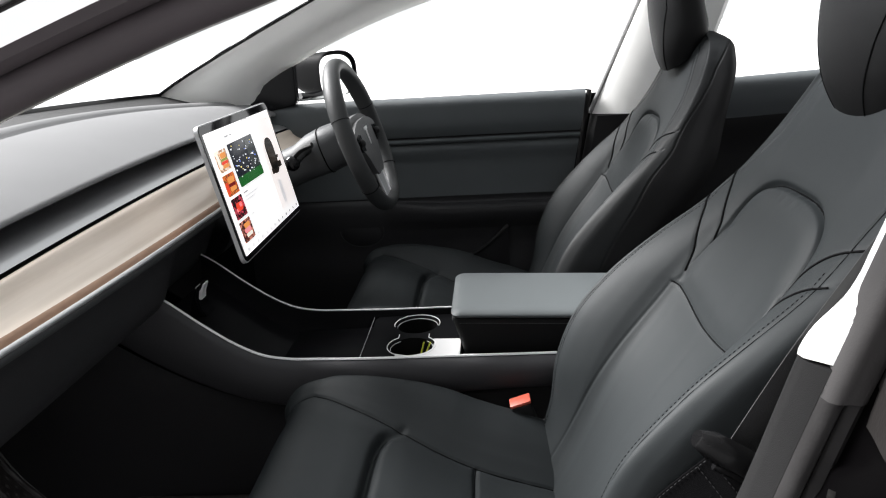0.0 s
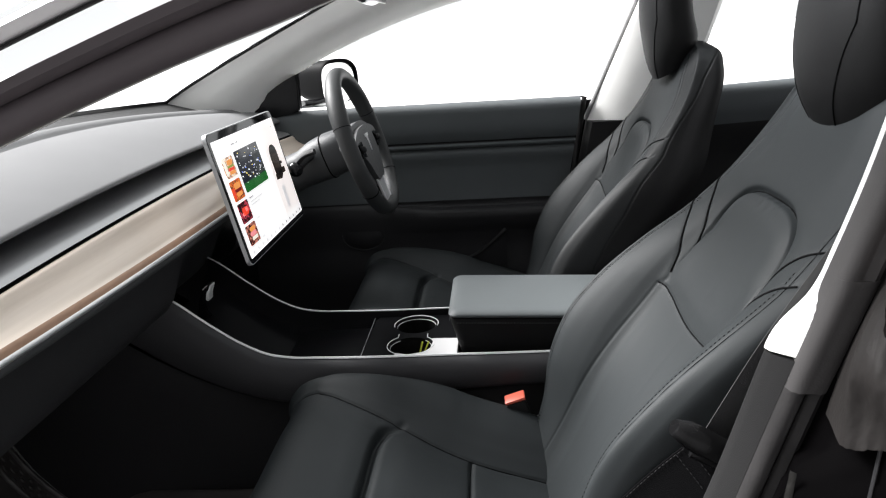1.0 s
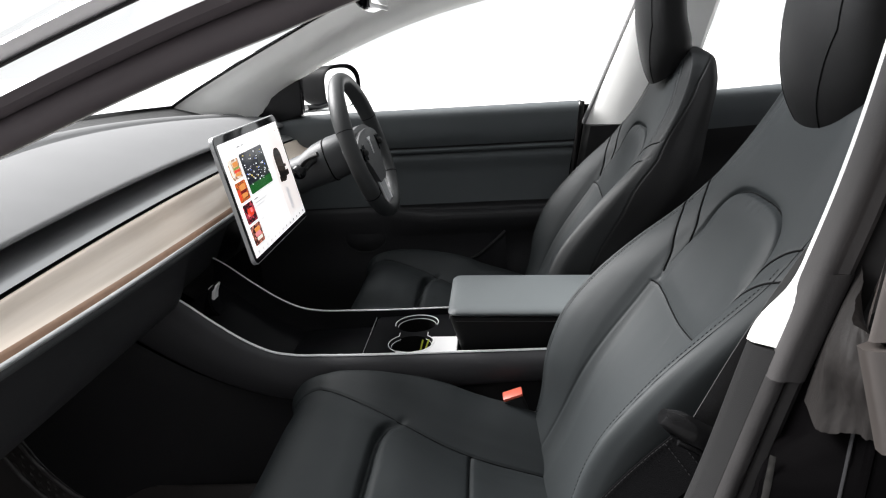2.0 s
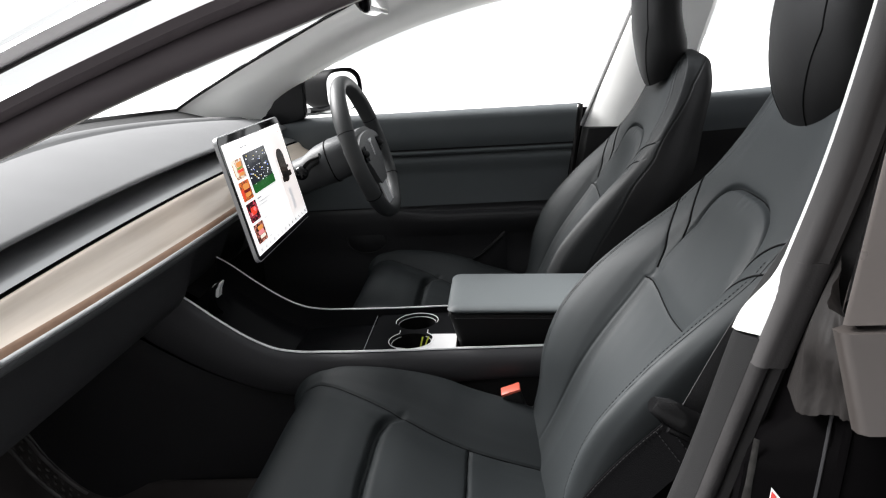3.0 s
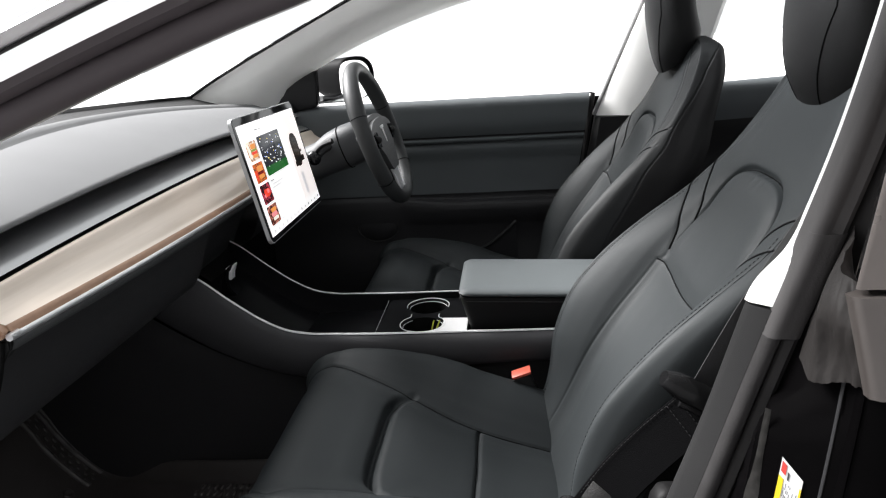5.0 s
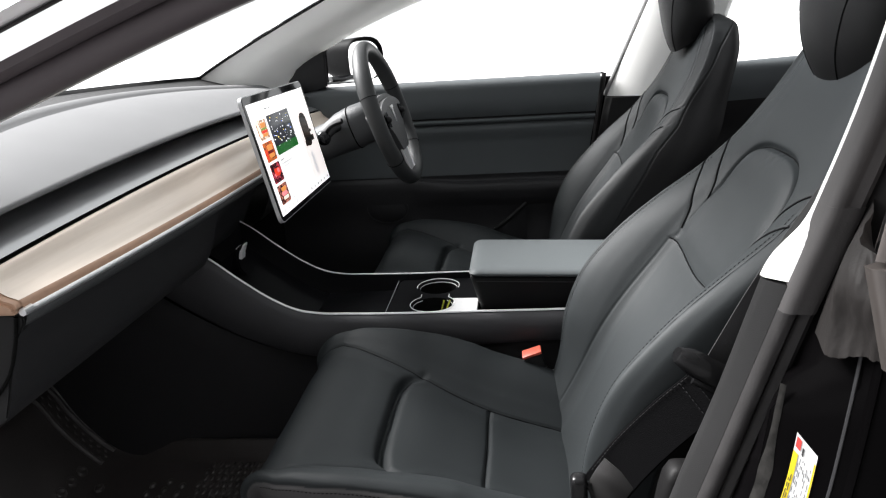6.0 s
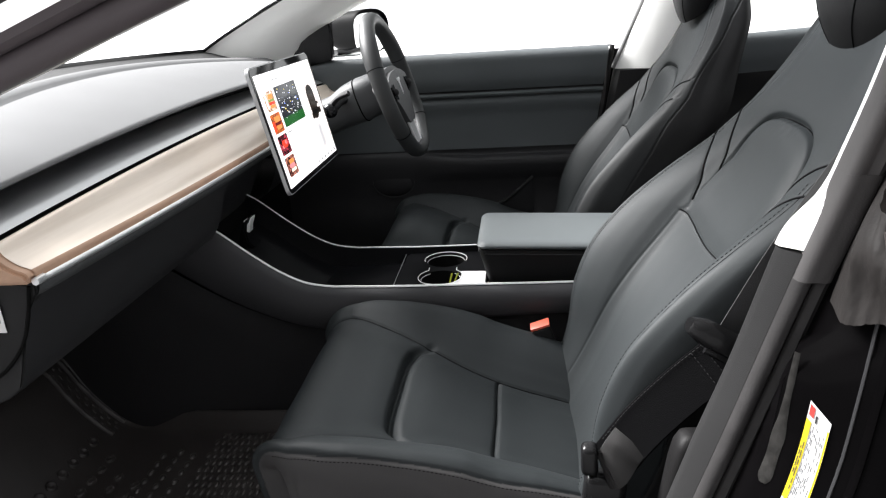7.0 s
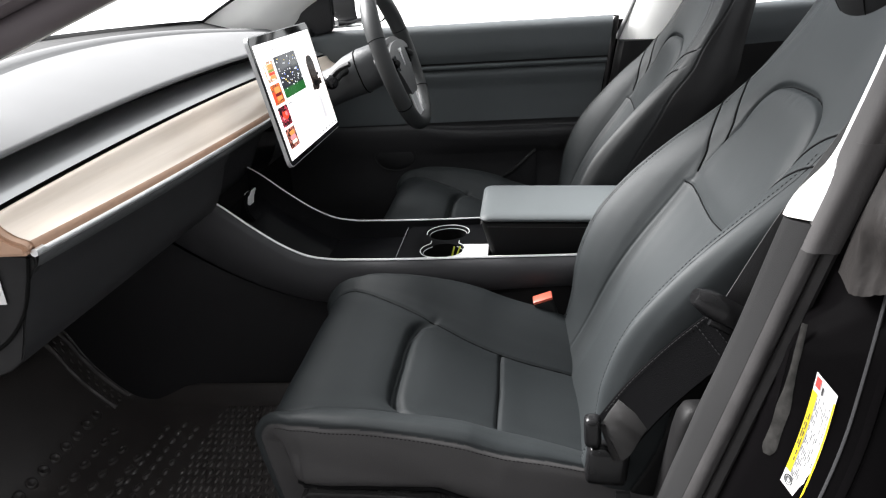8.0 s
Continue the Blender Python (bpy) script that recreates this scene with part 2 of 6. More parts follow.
def dashes(name, line, mat, parent, pitch=0.0055, long=0.0036, radius=0.0007, label=""):
    """A row of stitches along a line of points."""
    p = np.array(line, float)
    key = np.concatenate([[0], np.cumsum(np.linalg.norm(np.diff(p, axis=0), axis=1))])
    at = lambda q: np.array([np.interp(q, key, p[:, k]) for k in range(3)])
    verts, faces = [], []
    for i in range(int(key[-1] / pitch)):
        a, b = at(i * pitch), at(i * pitch + long)
        t = Vector(b - a).normalized()
        s = t.orthogonal().normalized()
        u = t.cross(s)
        base = len(verts)
        for c, r in ((a, 0.4), ((a + b) / 2, 1.0), (b, 0.4)):
            for w in range(5):
                ang = 2 * math.pi * w / 5
                verts.append(Vector(c) + radius * r * (math.cos(ang) * s + math.sin(ang) * u))
        for k in range(2):
            for w in range(5):
                v = (w + 1) % 5
                faces.append((base + k * 5 + w, base + k * 5 + v, base + k * 5 + 5 + v, base + k * 5 + 5 + w))
    ob = mesh_object(name, verts, faces, mat, parent, label)
    return tagged(ob, kind="stuff")


def groove_depth(y, z, lines, depth, width):
    """How deep each place (y, z) of a cover lies under its face, by its distance from the seams."""
    out = np.zeros_like(y)
    for line in lines:
        p = np.array(line, float)
        d2 = np.full(y.shape, 1e9)
        for a, b in zip(p[:-1], p[1:]):
            ab = b - a
            t = np.clip(((y - a[0]) * ab[0] + (z - a[1]) * ab[1]) / max(ab @ ab, 1e-12), 0, 1)
            d2 = np.minimum(d2, (y - a[0] - t * ab[0]) ** 2 + (z - a[1] - t * ab[1]) ** 2)
        d = np.sqrt(d2)
        out = np.maximum(out, depth * np.exp(-(d / width) ** 2) + 0.30 * depth * np.exp(-(d / (4 * width)) ** 2))
    return out


def grid_normals(g):
    du = np.gradient(g, axis=0)
    dv = np.gradient(g, axis=1)
    n = np.cross(du, dv)
    return n / np.maximum(np.linalg.norm(n, axis=2, keepdims=True), 1e-9)


def split_grid(g, region, names, parent, out):
    """One mesh for each region number of the cells of a grid; out: the side to which the grid faces at its middle."""
    nor = grid_normals(g)
    order = ((0, 0), (1, 0), (1, 1), (0, 1))
    if nor[nor.shape[0] // 3, nor.shape[1] // 2] @ np.array(out) < 0:
        nor, order = -nor, ((0, 0), (0, 1), (1, 1), (1, 0))
    n, m = g.shape[:2]
    for number, (name, mat, label) in names.items():
        ids, verts, faces, turns = {}, [], [], []
        for i, j in zip(*np.where(region == number)):
            f = []
            for k in ((i + p, j + q) for p, q in order):
                if k not in ids:
                    ids[k] = len(verts)
                    verts.append(g[k])
                    turns.append(tuple(nor[k]))
                f.append(ids[k])
            faces.append(f)
        if faces:
            ob = mesh_object(name, verts, faces, mat, parent, label)
            ob.data.normals_split_custom_set_from_vertices(turns)

# ---- the setting: ground, body shell, floor ----
W = 0.735                                     # half the width of the cabin

ground = mesh_object("ground", [(-60, -60, 0.04), (60, -60, 0.04), (60, 60, 0.04), (-60, 60, 0.04)], [(0, 1, 2, 3)], GROUND, smooth=False)
tagged(ground, "plain white studio floor around the car", "floor", kind="structure")

# Unseen sheet over the white ground, added to weaken its bounced light.
covering = part("unseen_floor_sheet", box((14, 3.9, 0.012), 0.002, at=(0, -1.05, 0.046)), BOUNCE_CUT)
tagged(covering, "unseen grey floor sheet added to cut light bounced from below", "floor", kind="structure")

# Unseen wall, added to keep light off the faces towards the open side.
block_wall = part("wall_light_block", box((14, 0.2, 5.0), 0.01, at=(0, -2.9, 2.54)), LIGHT_BLOCK)
tagged(block_wall, "unseen dark grey wall added to cut light on the open side", "wall", kind="structure")

floor = part("floor", box((2.3, 1.5, 0.04), 0.006, at=(-0.05, 0, 0.36)), CARPET)
tagged(floor, "black carpeted floor of the car cabin", "floor", kind="structure")
firewall = part("wall_front", slab([(-1.02, 0.33), (-1.28, 0.75), (-1.30, 1.03), (-1.34, 1.03), (-1.32, 0.74), (-1.06, 0.31)], 1.47, "y"), CARPET)
firewall.location.y = -W
tagged(firewall, "black carpeted firewall at the front of the footwells", "wall", kind="structure")
for n, y, back in (("wall_side_driver", 0.74, 0.0), ("wall_side_passenger", -0.77, -0.30)):
    side = part(n, slab([(-1.36, 0.30), (-0.62 + back, 0.30), (-0.60 + back, 0.42), (-0.56 + back, 0.72), (-0.58, 0.80), (-0.60, 0.93), (-0.66, 1.02), (-1.36, 1.05)], 0.03, "y", 0.003), CARPET)
    side.location.y = y
    tagged(side, "black trimmed side wall ahead of the front door", "wall", kind="structure")
# Hidden panel, added to keep the sun from leaking into the footwells.
cowl = part("wall_cowl", box((0.48, 1.47, 0.03), 0.004, at=(-1.12, 0, 1.045)), CARPET)
tagged(cowl, "unseen black panel added to shut out sun under the windscreen", "wall", kind="structure")
rear_wall = part("wall_rear", box((0.04, 1.47, 0.75), 0.005, at=(1.15, 0, 0.70)), CARPET)
tagged(rear_wall, "black trimmed wall behind the seats", "wall", kind="structure")

# windscreen pillars and roof rails
SCREEN_EDGE = smooth_line([(-0.90, 0.665, 1.062), (-0.835, 0.66, 1.098), (-0.671, 0.655, 1.180), (-0.495, 0.65, 1.260), (-0.327, 0.64, 1.334),
                           (-0.14, 0.62, 1.405), (0.06, 0.60, 1.452), (0.50, 0.585, 1.480), (1.0, 0.585, 1.45)], 60)
WINDOW_EDGE = smooth_line([(-0.64, 0.735, 0.99), (-0.582, 0.73, 1.060), (-0.551, 0.727, 1.095), (-0.424, 0.722, 1.167), (-0.267, 0.715, 1.232),
                           (-0.085, 0.705, 1.288), (0.107, 0.70, 1.328), (0.50, 0.70, 1.355), (1.0, 0.70, 1.33)], 60)


def far_pillar():
    rows = []
    for p, q in zip(SCREEN_EDGE, WINDOW_EDGE):
        row = []
        for k in range(9):
            t = k / 8
            c = p * (1 - t) + q * t
            bulge = 0.026 * math.sin(math.pi * t) ** 1.4
            row.append((c[0], c[1] - bulge, c[2] - 0.2 * bulge))
        row += [(q[0], q[1] + 0.045, q[2] + 0.01), (p[0], p[1] + 0.07, p[2] - 0.02)]
        rows.append(row)
    ob = loft("pillar_a_driver", rows, FABRIC, closed=True, caps=True, sharp=60)
    tagged(ob, "pale grey windscreen pillar trim with a smooth rounded face", "pillar trim", kind="structure")
    # cover joint and airbag badge recess on the rail
    i = 33
    tube("trim_joint", [Vector(SCREEN_EDGE[i] * (1 - t) + WINDOW_EDGE[i] * t) + Vector((0, -0.026 * math.sin(math.pi * t) ** 1.4 - 0.001, 0)) for t in np.linspace(0.02, 0.98, 14)], 0.0012, RUBBER, ob)
    tube("glass_border", [Vector(p * 0.96 + q * 0.04) + Vector((-0.002, -0.005, 0.002)) for p, q in zip(SCREEN_EDGE[2:], WINDOW_EDGE[2:])], 0.0048, PIANO, ob, "black windscreen border")
    c = SCREEN_EDGE[36] * 0.55 + WINDOW_EDGE[36] * 0.45 + np.array([0, -0.027, 0])
    ring = [(c[0] + 0.03 * math.cos(w), c[1] - 0.0015 + 0.004 * math.sin(w), c[2] + 0.017 * math.sin(w)) for w in np.linspace(0, 2 * math.pi, 25)[:-1]]
    tube("oval_recess", ring, 0.0013, FABRIC, ob, closed=True, segs=6)
    return ob


far_pillar()


def near_edge(x):
    """Height of the lower edge of the open door's windscreen pillar."""
    return curve([(-0.95, 0.960), (-0.62, 1.086), (-0.437, 1.150), (-0.299, 1.199), (-0.171, 1.241), (-0.111, 1.2585), (-0.045, 1.279), (0.20, 1.340), (0.6, 1.377)])(x)


def near_pillar():
    xs = np.linspace(-0.95, 0.55, 60)

    def strip(name, shape, mat, label, closed=True, start=-0.95):
        rows = [[(x, y, near_edge(x) + z) for y, z in shape] for x in xs if x >= start]
        return loft(name, rows, mat, pil, label, closed=closed, caps=closed, sharp=50)
    pil = thing("pillar_a_passenger", "dark windscreen pillar with its rubber door seal and painted outer skin", "pillar", kind="structure")
    strip("inner_trim", [(-0.640, 0.040), (-0.646, 0.026), (-0.656, 0.008), (-0.668, -0.0015), (-0.673, -0.0005), (-0.676, 0.012), (-0.655, 0.042)], FABRIC, "pale grey inner cover")
    a = [(-0.683 - 0.020 * math.sin(w), 0.016 - 0.0175 * math.cos(w)) for w in np.linspace(-0.3, 2.6, 12)]
    strip("door_seal", a + [(-0.66, 0.03), (-0.66, 0.0)], FRAME_TRIM, "rounded rubber door seal")
    strip("flange", [(-0.690, 0.029), (-0.708, 0.031), (-0.715, 0.036), (-0.714, 0.046), (-0.68, 0.050), (-0.66, 0.03)], FRAME_TRIM, "dark channel behind the seal")
    strip("outer_skin", [(-0.712, 0.0505), (-0.724, 0.055), (-0.734, 0.066), (-0.737, 0.079), (-0.70, 0.082), (-0.68, 0.060)], PAINT, "grey painted skin joining the frame", start=0.12)
    strip("outer_moulding", [(-0.738, 0.0675), (-0.743, 0.071), (-0.744, 0.080), (-0.738, 0.086), (-0.715, 0.085), (-0.715, 0.071)], MOULDING, "bright grey outer moulding")
    strip("moulding_lip", [(-0.7385, 0.0650), (-0.7405, 0.0657), (-0.7405, 0.0668), (-0.738, 0.0674), (-0.73, 0.0670), (-0.73, 0.0655)], RUBBER, "thin black lip under the moulding")


near_pillar()

# glass
def glass_sheet(name, rows, label, mat=GLASS):
    ob = loft(name, rows, mat)
    ob.visible_shadow = mat is not GLASS
    return tagged(ob, label, "window", kind="structure")


glass_sheet("window_front", [[(-1.08 + 0.5 * (y * y) + t * (0.98 - 0.42 * y * y), y * (1 - 0.10 * t), 1.085 - 0.02 * y * y + 0.33 * t + 0.02 * math.sin(3 * t)) for y in np.linspace(-0.665, 0.665, 15)]
                              for t in np.linspace(0, 1, 12)], "clear windscreen above the dashboard")
glass_sheet("window_driver", [[(x, 0.762 - 0.05 * t, 1.02 + t * (float(np.interp(x, WINDOW_EDGE[:, 0], WINDOW_EDGE[:, 2])) - 1.01)) for x in np.linspace(-0.47, 0.40, 14)] for t in np.linspace(0, 1, 5)],
            "clear side window of the driver's door")
glass_sheet("window_rear", [[(x, 0.765 - 0.05 * t, 1.02 + t * 0.32) for x in np.linspace(0.52, 1.05, 6)] for t in np.linspace(0, 1, 4)], "clear side window of the rear door")
glass_sheet("window_roof", [[(x, y, 1.475 + 0.015 * math.cos(2 * y)) for y in np.linspace(-0.58, 0.58, 8)] for x in np.linspace(-0.10, 1.1, 6)], "dark tinted glass roof over the cabin", ROOF_GLASS)

header = loft("ceiling_rail", [[(-0.13 + 0.10 * t * t, y, 1.40 + 0.01 * math.cos(2 * y)), (-0.04 + 0.1 * t * t, y, 1.425), (0.04, y, 1.462), (0.04, y, 1.48), (-0.13, y, 1.43)]
                               for t, y in ((y / 0.62, y) for y in np.linspace(-0.60, 0.60, 20))], FABRIC, closed=True, caps=True)
tagged(header, "pale grey roof lining rail above the windscreen", "ceiling", kind="structure")


def rear_mirror():
    m = thing("rear_view_mirror", "black rear-view mirror hanging from the windscreen rail", "mirror")
    o = Vector((-0.115, 0.0, 1.326))
    rows = []
    for k in np.linspace(-1, 1, 15):
        s = max(0.08, (1 - abs(k) ** 4)) ** 0.5
        rows.append([o + Vector((-0.012 + 0.016 * math.cos(w), 0.118 * k, 0.034 * s * math.sin(w))) for w in np.linspace(0, 2 * math.pi, 17)[:-1]])
    loft("housing", rows, PIANO, m, closed=True, caps=True)
    pane = part("mirror_pane", box((0.003, 0.206, 0.044), 0.001, at=o + Vector((0.005, 0, 0))), MIRROR, m, "silver mirror glass")
    part("rim", box((0.004, 0.222, 0.060), 0.0015, at=o + Vector((0.0025, 0, 0))), PIANO, m, "gloss black rim")
    tube("stem", [o + Vector((-0.015, 0, 0.01)), o + Vector((-0.04, 0, 0.05)), o + Vector((-0.06, 0, 0.09))], 0.011, PLASTIC, m)
    return m


rear_mirror()

# driver's door (shut), seen from inside


def belt_height(x):
    return 1.040 - 0.010 * (x + 0.27)


def driver_door():
    d = thing("door_driver", "black inner panel of the closed driver's door", "car door", kind="structure")
    xs = np.linspace(-0.66, 0.325, 60)

    def lean(x, z):
        return x + (0.16 * (z - 1.03) if x > 0.30 else 0)

    def skin(name, table, mat, label=""):
        rows = []
        for x in xs:
            h = belt_height(x)
            pts = smooth_line([(y, z + h) for y, z in table(x)], 14)
            rows.append([(lean(x, z), y, z) for y, z in pts])
        return loft(name, rows, mat, d, label, sharp=70)
    skin("upper_pad", lambda x: [(0.775, -0.004), (0.745, 0.0), (0.727, -0.010), (0.721, -0.04), (0.722, -0.082), (0.731, -0.105)], DOOR_TRIM, "soft black upper pad")
    skin("crease", lambda x: [(0.731, -0.105), (0.735, -0.1065), (0.735, -0.1085), (0.729, -0.111)], PLASTIC)
    skin("trim_strip", lambda x: [(0.729, -0.111), (0.723, -0.115), (0.725, -0.122), (0.737, -0.127)], DOOR_TRIM, "slim padded strip")
    skin("middle_panel", lambda x: [(0.737, -0.127), (0.733, -0.131), (0.740, -0.18), (0.742, -0.24), (0.740, -0.278)], DOOR_TRIM, "plain black insert")
    arm = lambda x: float(np.clip((x + 0.24) / 0.16, 0, 1)) ** 0.7
    rise = lambda x: 0.045 * (1 - arm(x))
    skin("switch_recess", lambda x: [(0.740, -0.278), (0.742, -0.284), (0.742, -0.296 + 0.3 * rise(x)), (0.738 - 0.014 * arm(x), -0.300 + 0.3 * rise(x))], SOFT_BLACK, "dark recess above the armrest")
    skin("armrest", lambda x: [(0.738 - 0.014 * arm(x), -0.300 + 0.3 * rise(x)), (0.734 - 0.020 * arm(x), -0.303 + 0.3 * rise(x)), (0.730 - 0.022 * arm(x), -0.312 + 0.2 * rise(x)), (0.730 - 0.018 * arm(x), -0.340), (0.734 - 0.006 * arm(x), -0.372)], SOFT_BLACK, "padded door armrest")
    skin("lower_panel", lambda x: [(0.734 - 0.006 * arm(x), -0.372), (0.737, -0.40), (0.73, -0.50), (0.735, -0.60), (0.72, -0.72)], SOFT_BLACK, "black plastic lower panel")
    dashes("armrest_stitching", [(x, 0.7065 + 0.022 * (1 - arm(x)), belt_height(x) - 0.309) for x in np.linspace(-0.10, 0.30, 40)], PIPING, d)
    # speaker ring, map pocket
    ring = [(-0.324 + 0.064 * math.cos(w), 0.7335, 0.668 + 0.046 * math.sin(w)) for w in np.linspace(0, 2 * math.pi, 33)[:-1]]
    tube("speaker_ring", ring, 0.0014, SOFT_BLACK, d, closed=True)
    bm = bmesh.new()
    bmesh.ops.create_cone(bm, cap_ends=True, segments=32, radius1=0.060, radius2=0.052, depth=0.004)
    bmesh.ops.transform(bm, matrix=Matrix.Translation((-0.324, 0.7345, 0.668)) @ Matrix.Rotation(radians(90), 4, "X") @ Matrix.Diagonal((1, 0.72, 1, 1)), verts=bm.verts)
    part("speaker_grille", bm, SOFT_BLACK, d)
    rim = smooth_line([(-0.24, 0.70, 0.60), (-0.10, 0.69, 0.588), (0.0, 0.69, 0.60), (0.06, 0.695, 0.64), (0.10, 0.71, 0.672)], 24)
    tube("pocket_rim", rim, 0.006, PLASTIC, d, "rounded lip of the map pocket")
    loft("pocket", [[p, p + np.array([0, 0.005, -0.06]), p + np.array([0, 0.02, -0.16])] for p in rim], SOFT_BLACK, d)
    # pull handle lip and black rear edge
    tube("rear_seal", [(0.334 + 0.16 * (z - 1.03), 0.735, z) for z in np.linspace(1.035, 0.50, 14)], 0.007, RUBBER, d, "black rubber edge seal")
    tube("window_seal", [(x, 0.758, belt_height(x) - 0.0010) for x in np.linspace(-0.50, 0.335, 12)], 0.0024, RUBBER, d, "window seal")
    # mirror corner panel
    sail = part("corner_panel", slab([(-0.655, 1.02), (-0.585, 1.062), (-0.552, 1.110), (-0.462, 1.162), (-0.466, 1.045), (-0.60, 1.02)], 0.03, "y", 0.004), PIANO, d, "black triangular mirror corner")
    sail.location.y = 0.722
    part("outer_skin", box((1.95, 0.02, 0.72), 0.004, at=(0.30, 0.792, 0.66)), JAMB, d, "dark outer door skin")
    return d


driver_door()


SHELL = material("mirror_shell_black", (0.006, 0.006, 0.0065), 0.55, spec=0.04)


def wing_mirror():
    m = thing("wing_mirror", "black door mirror with a bright mirror face", "mirror")
    turn = Matrix.Translation((-0.386, 0.90, 1.113)) @ Matrix.Rotation(radians(-34), 4, "Z")
    # local: x to the rear, y outward

    def ring(x, s, n=40):
        pts = []
        for w in np.linspace(0, 2 * math.pi, n + 1)[:-1]:
            c, q = math.cos(w), math.sin(w)
            y = 0.072 * math.copysign(abs(c) ** 0.55, c)
            z = 0.064 * math.copysign(abs(q) ** 0.6, q) * (1 - 0.22 * (y / 0.072 > 0.2) * (y / 0.072) ** 2)
            pts.append(turn @ Vector((x, y * s - 0.050 * (1 - s) * (s < 0.94), z * s)))
        return pts
    loft("housing", [ring(-0.120, 0.45), ring(-0.116, 0.66), ring(-0.095, 0.85), ring(-0.055, 0.97), ring(0.0, 1.02), ring(0.014, 1.03), ring(0.017, 1.01), ring(0.014, 0.975), ring(0.004, 0.96)], SHELL, m, "gloss black shell", closed=True, caps=True)
    pane = [p + turn.to_3x3() @ Vector((0, -0.011, -0.005)) for p in ring(0.0185, 0.925)]
    mesh_object("mirror_pane", pane, [tuple(range(len(pane)))], MIRROR, m, "silver mirror glass", smooth=False)
    tube("arm", [(-0.47, 0.775, 1.062), (-0.44, 0.80, 1.060), (-0.41, 0.84, 1.062)], 0.02, PIANO, m, flat=0.5)
    tube("foot_trim", [(-0.50, 0.782, 1.052), (-0.46, 0.785, 1.053), (-0.40, 0.80, 1.052)], 0.008, CHROME, m, "bright foot trim", flat=0.7)
    return m


wing_mirror()


def far_pillar_b():
    p = thing("pillar_b_driver", "pale grey upper centre pillar trim over a black lower cover", "pillar trim", kind="structure")
    rows = []
    for z in np.linspace(0.968, 1.36, 12):
        t = (z - 0.968) / 0.39
        x0, x1 = 0.341 + 0.178 * t, 0.585 + 0.125 * t
        y = 0.715 - 0.03 * t
        rows.append([(x0, y + 0.06, z), (x0, y + 0.030, z), (x0 + 0.014, y + 0.018, z), (x0 + 0.08, y - 0.012, z), (x1 - 0.012, y - 0.042, z), (x1, y - 0.03, z), (x1, y + 0.06, z)])
    loft("upper_trim", rows, FABRIC, p, "pale grey upper cover", closed=True, caps=True)
    rows = []
    for z in np.linspace(0.966, 0.40, 10):
        x0 = 0.341 + 0.2 * (z - 0.968)
        rows.append([(x0, 0.765, z), (x0, 0.722, z), (x0 + 0.012, 0.708, z), (x0 + 0.15, 0.70, z), (x0 + 0.16, 0.72, z), (x0 + 0.16, 0.765, z)])
    loft("lower_trim", rows, PLASTIC, p, "black lower cover", closed=True, caps=True)
    tube("edge_seal", [(0.336 + 0.178 * (z - 0.968) / 0.39, 0.745, z) for z in np.linspace(0.97, 1.36, 10)], 0.0065, HINGE_GREY, p, "slim grey edge seal")
    r = thing("door_rear_driver", "black inner panel of the closed rear door", "car door", kind="structure")
    xs = np.linspace(0.43, 1.12, 10)
    for name, table, mat in (("upper_pad", [(0.775, -0.003), (0.745, 0), (0.727, -0.01), (0.721, -0.05), (0.731, -0.105)], DOOR_TRIM),
                             ("lower_panel", [(0.731, -0.105), (0.738, -0.112), (0.726, -0.125), (0.735, -0.14), (0.74, -0.3), (0.72, -0.65)], PLASTIC)):
        loft(name, [[(x, y, z + 1.034 + 0.03 * (x - 0.5)) for y, z in smooth_line(table, 14)] for x in xs], mat, r)
    return p


far_pillar_b()

# ---- dashboard ----


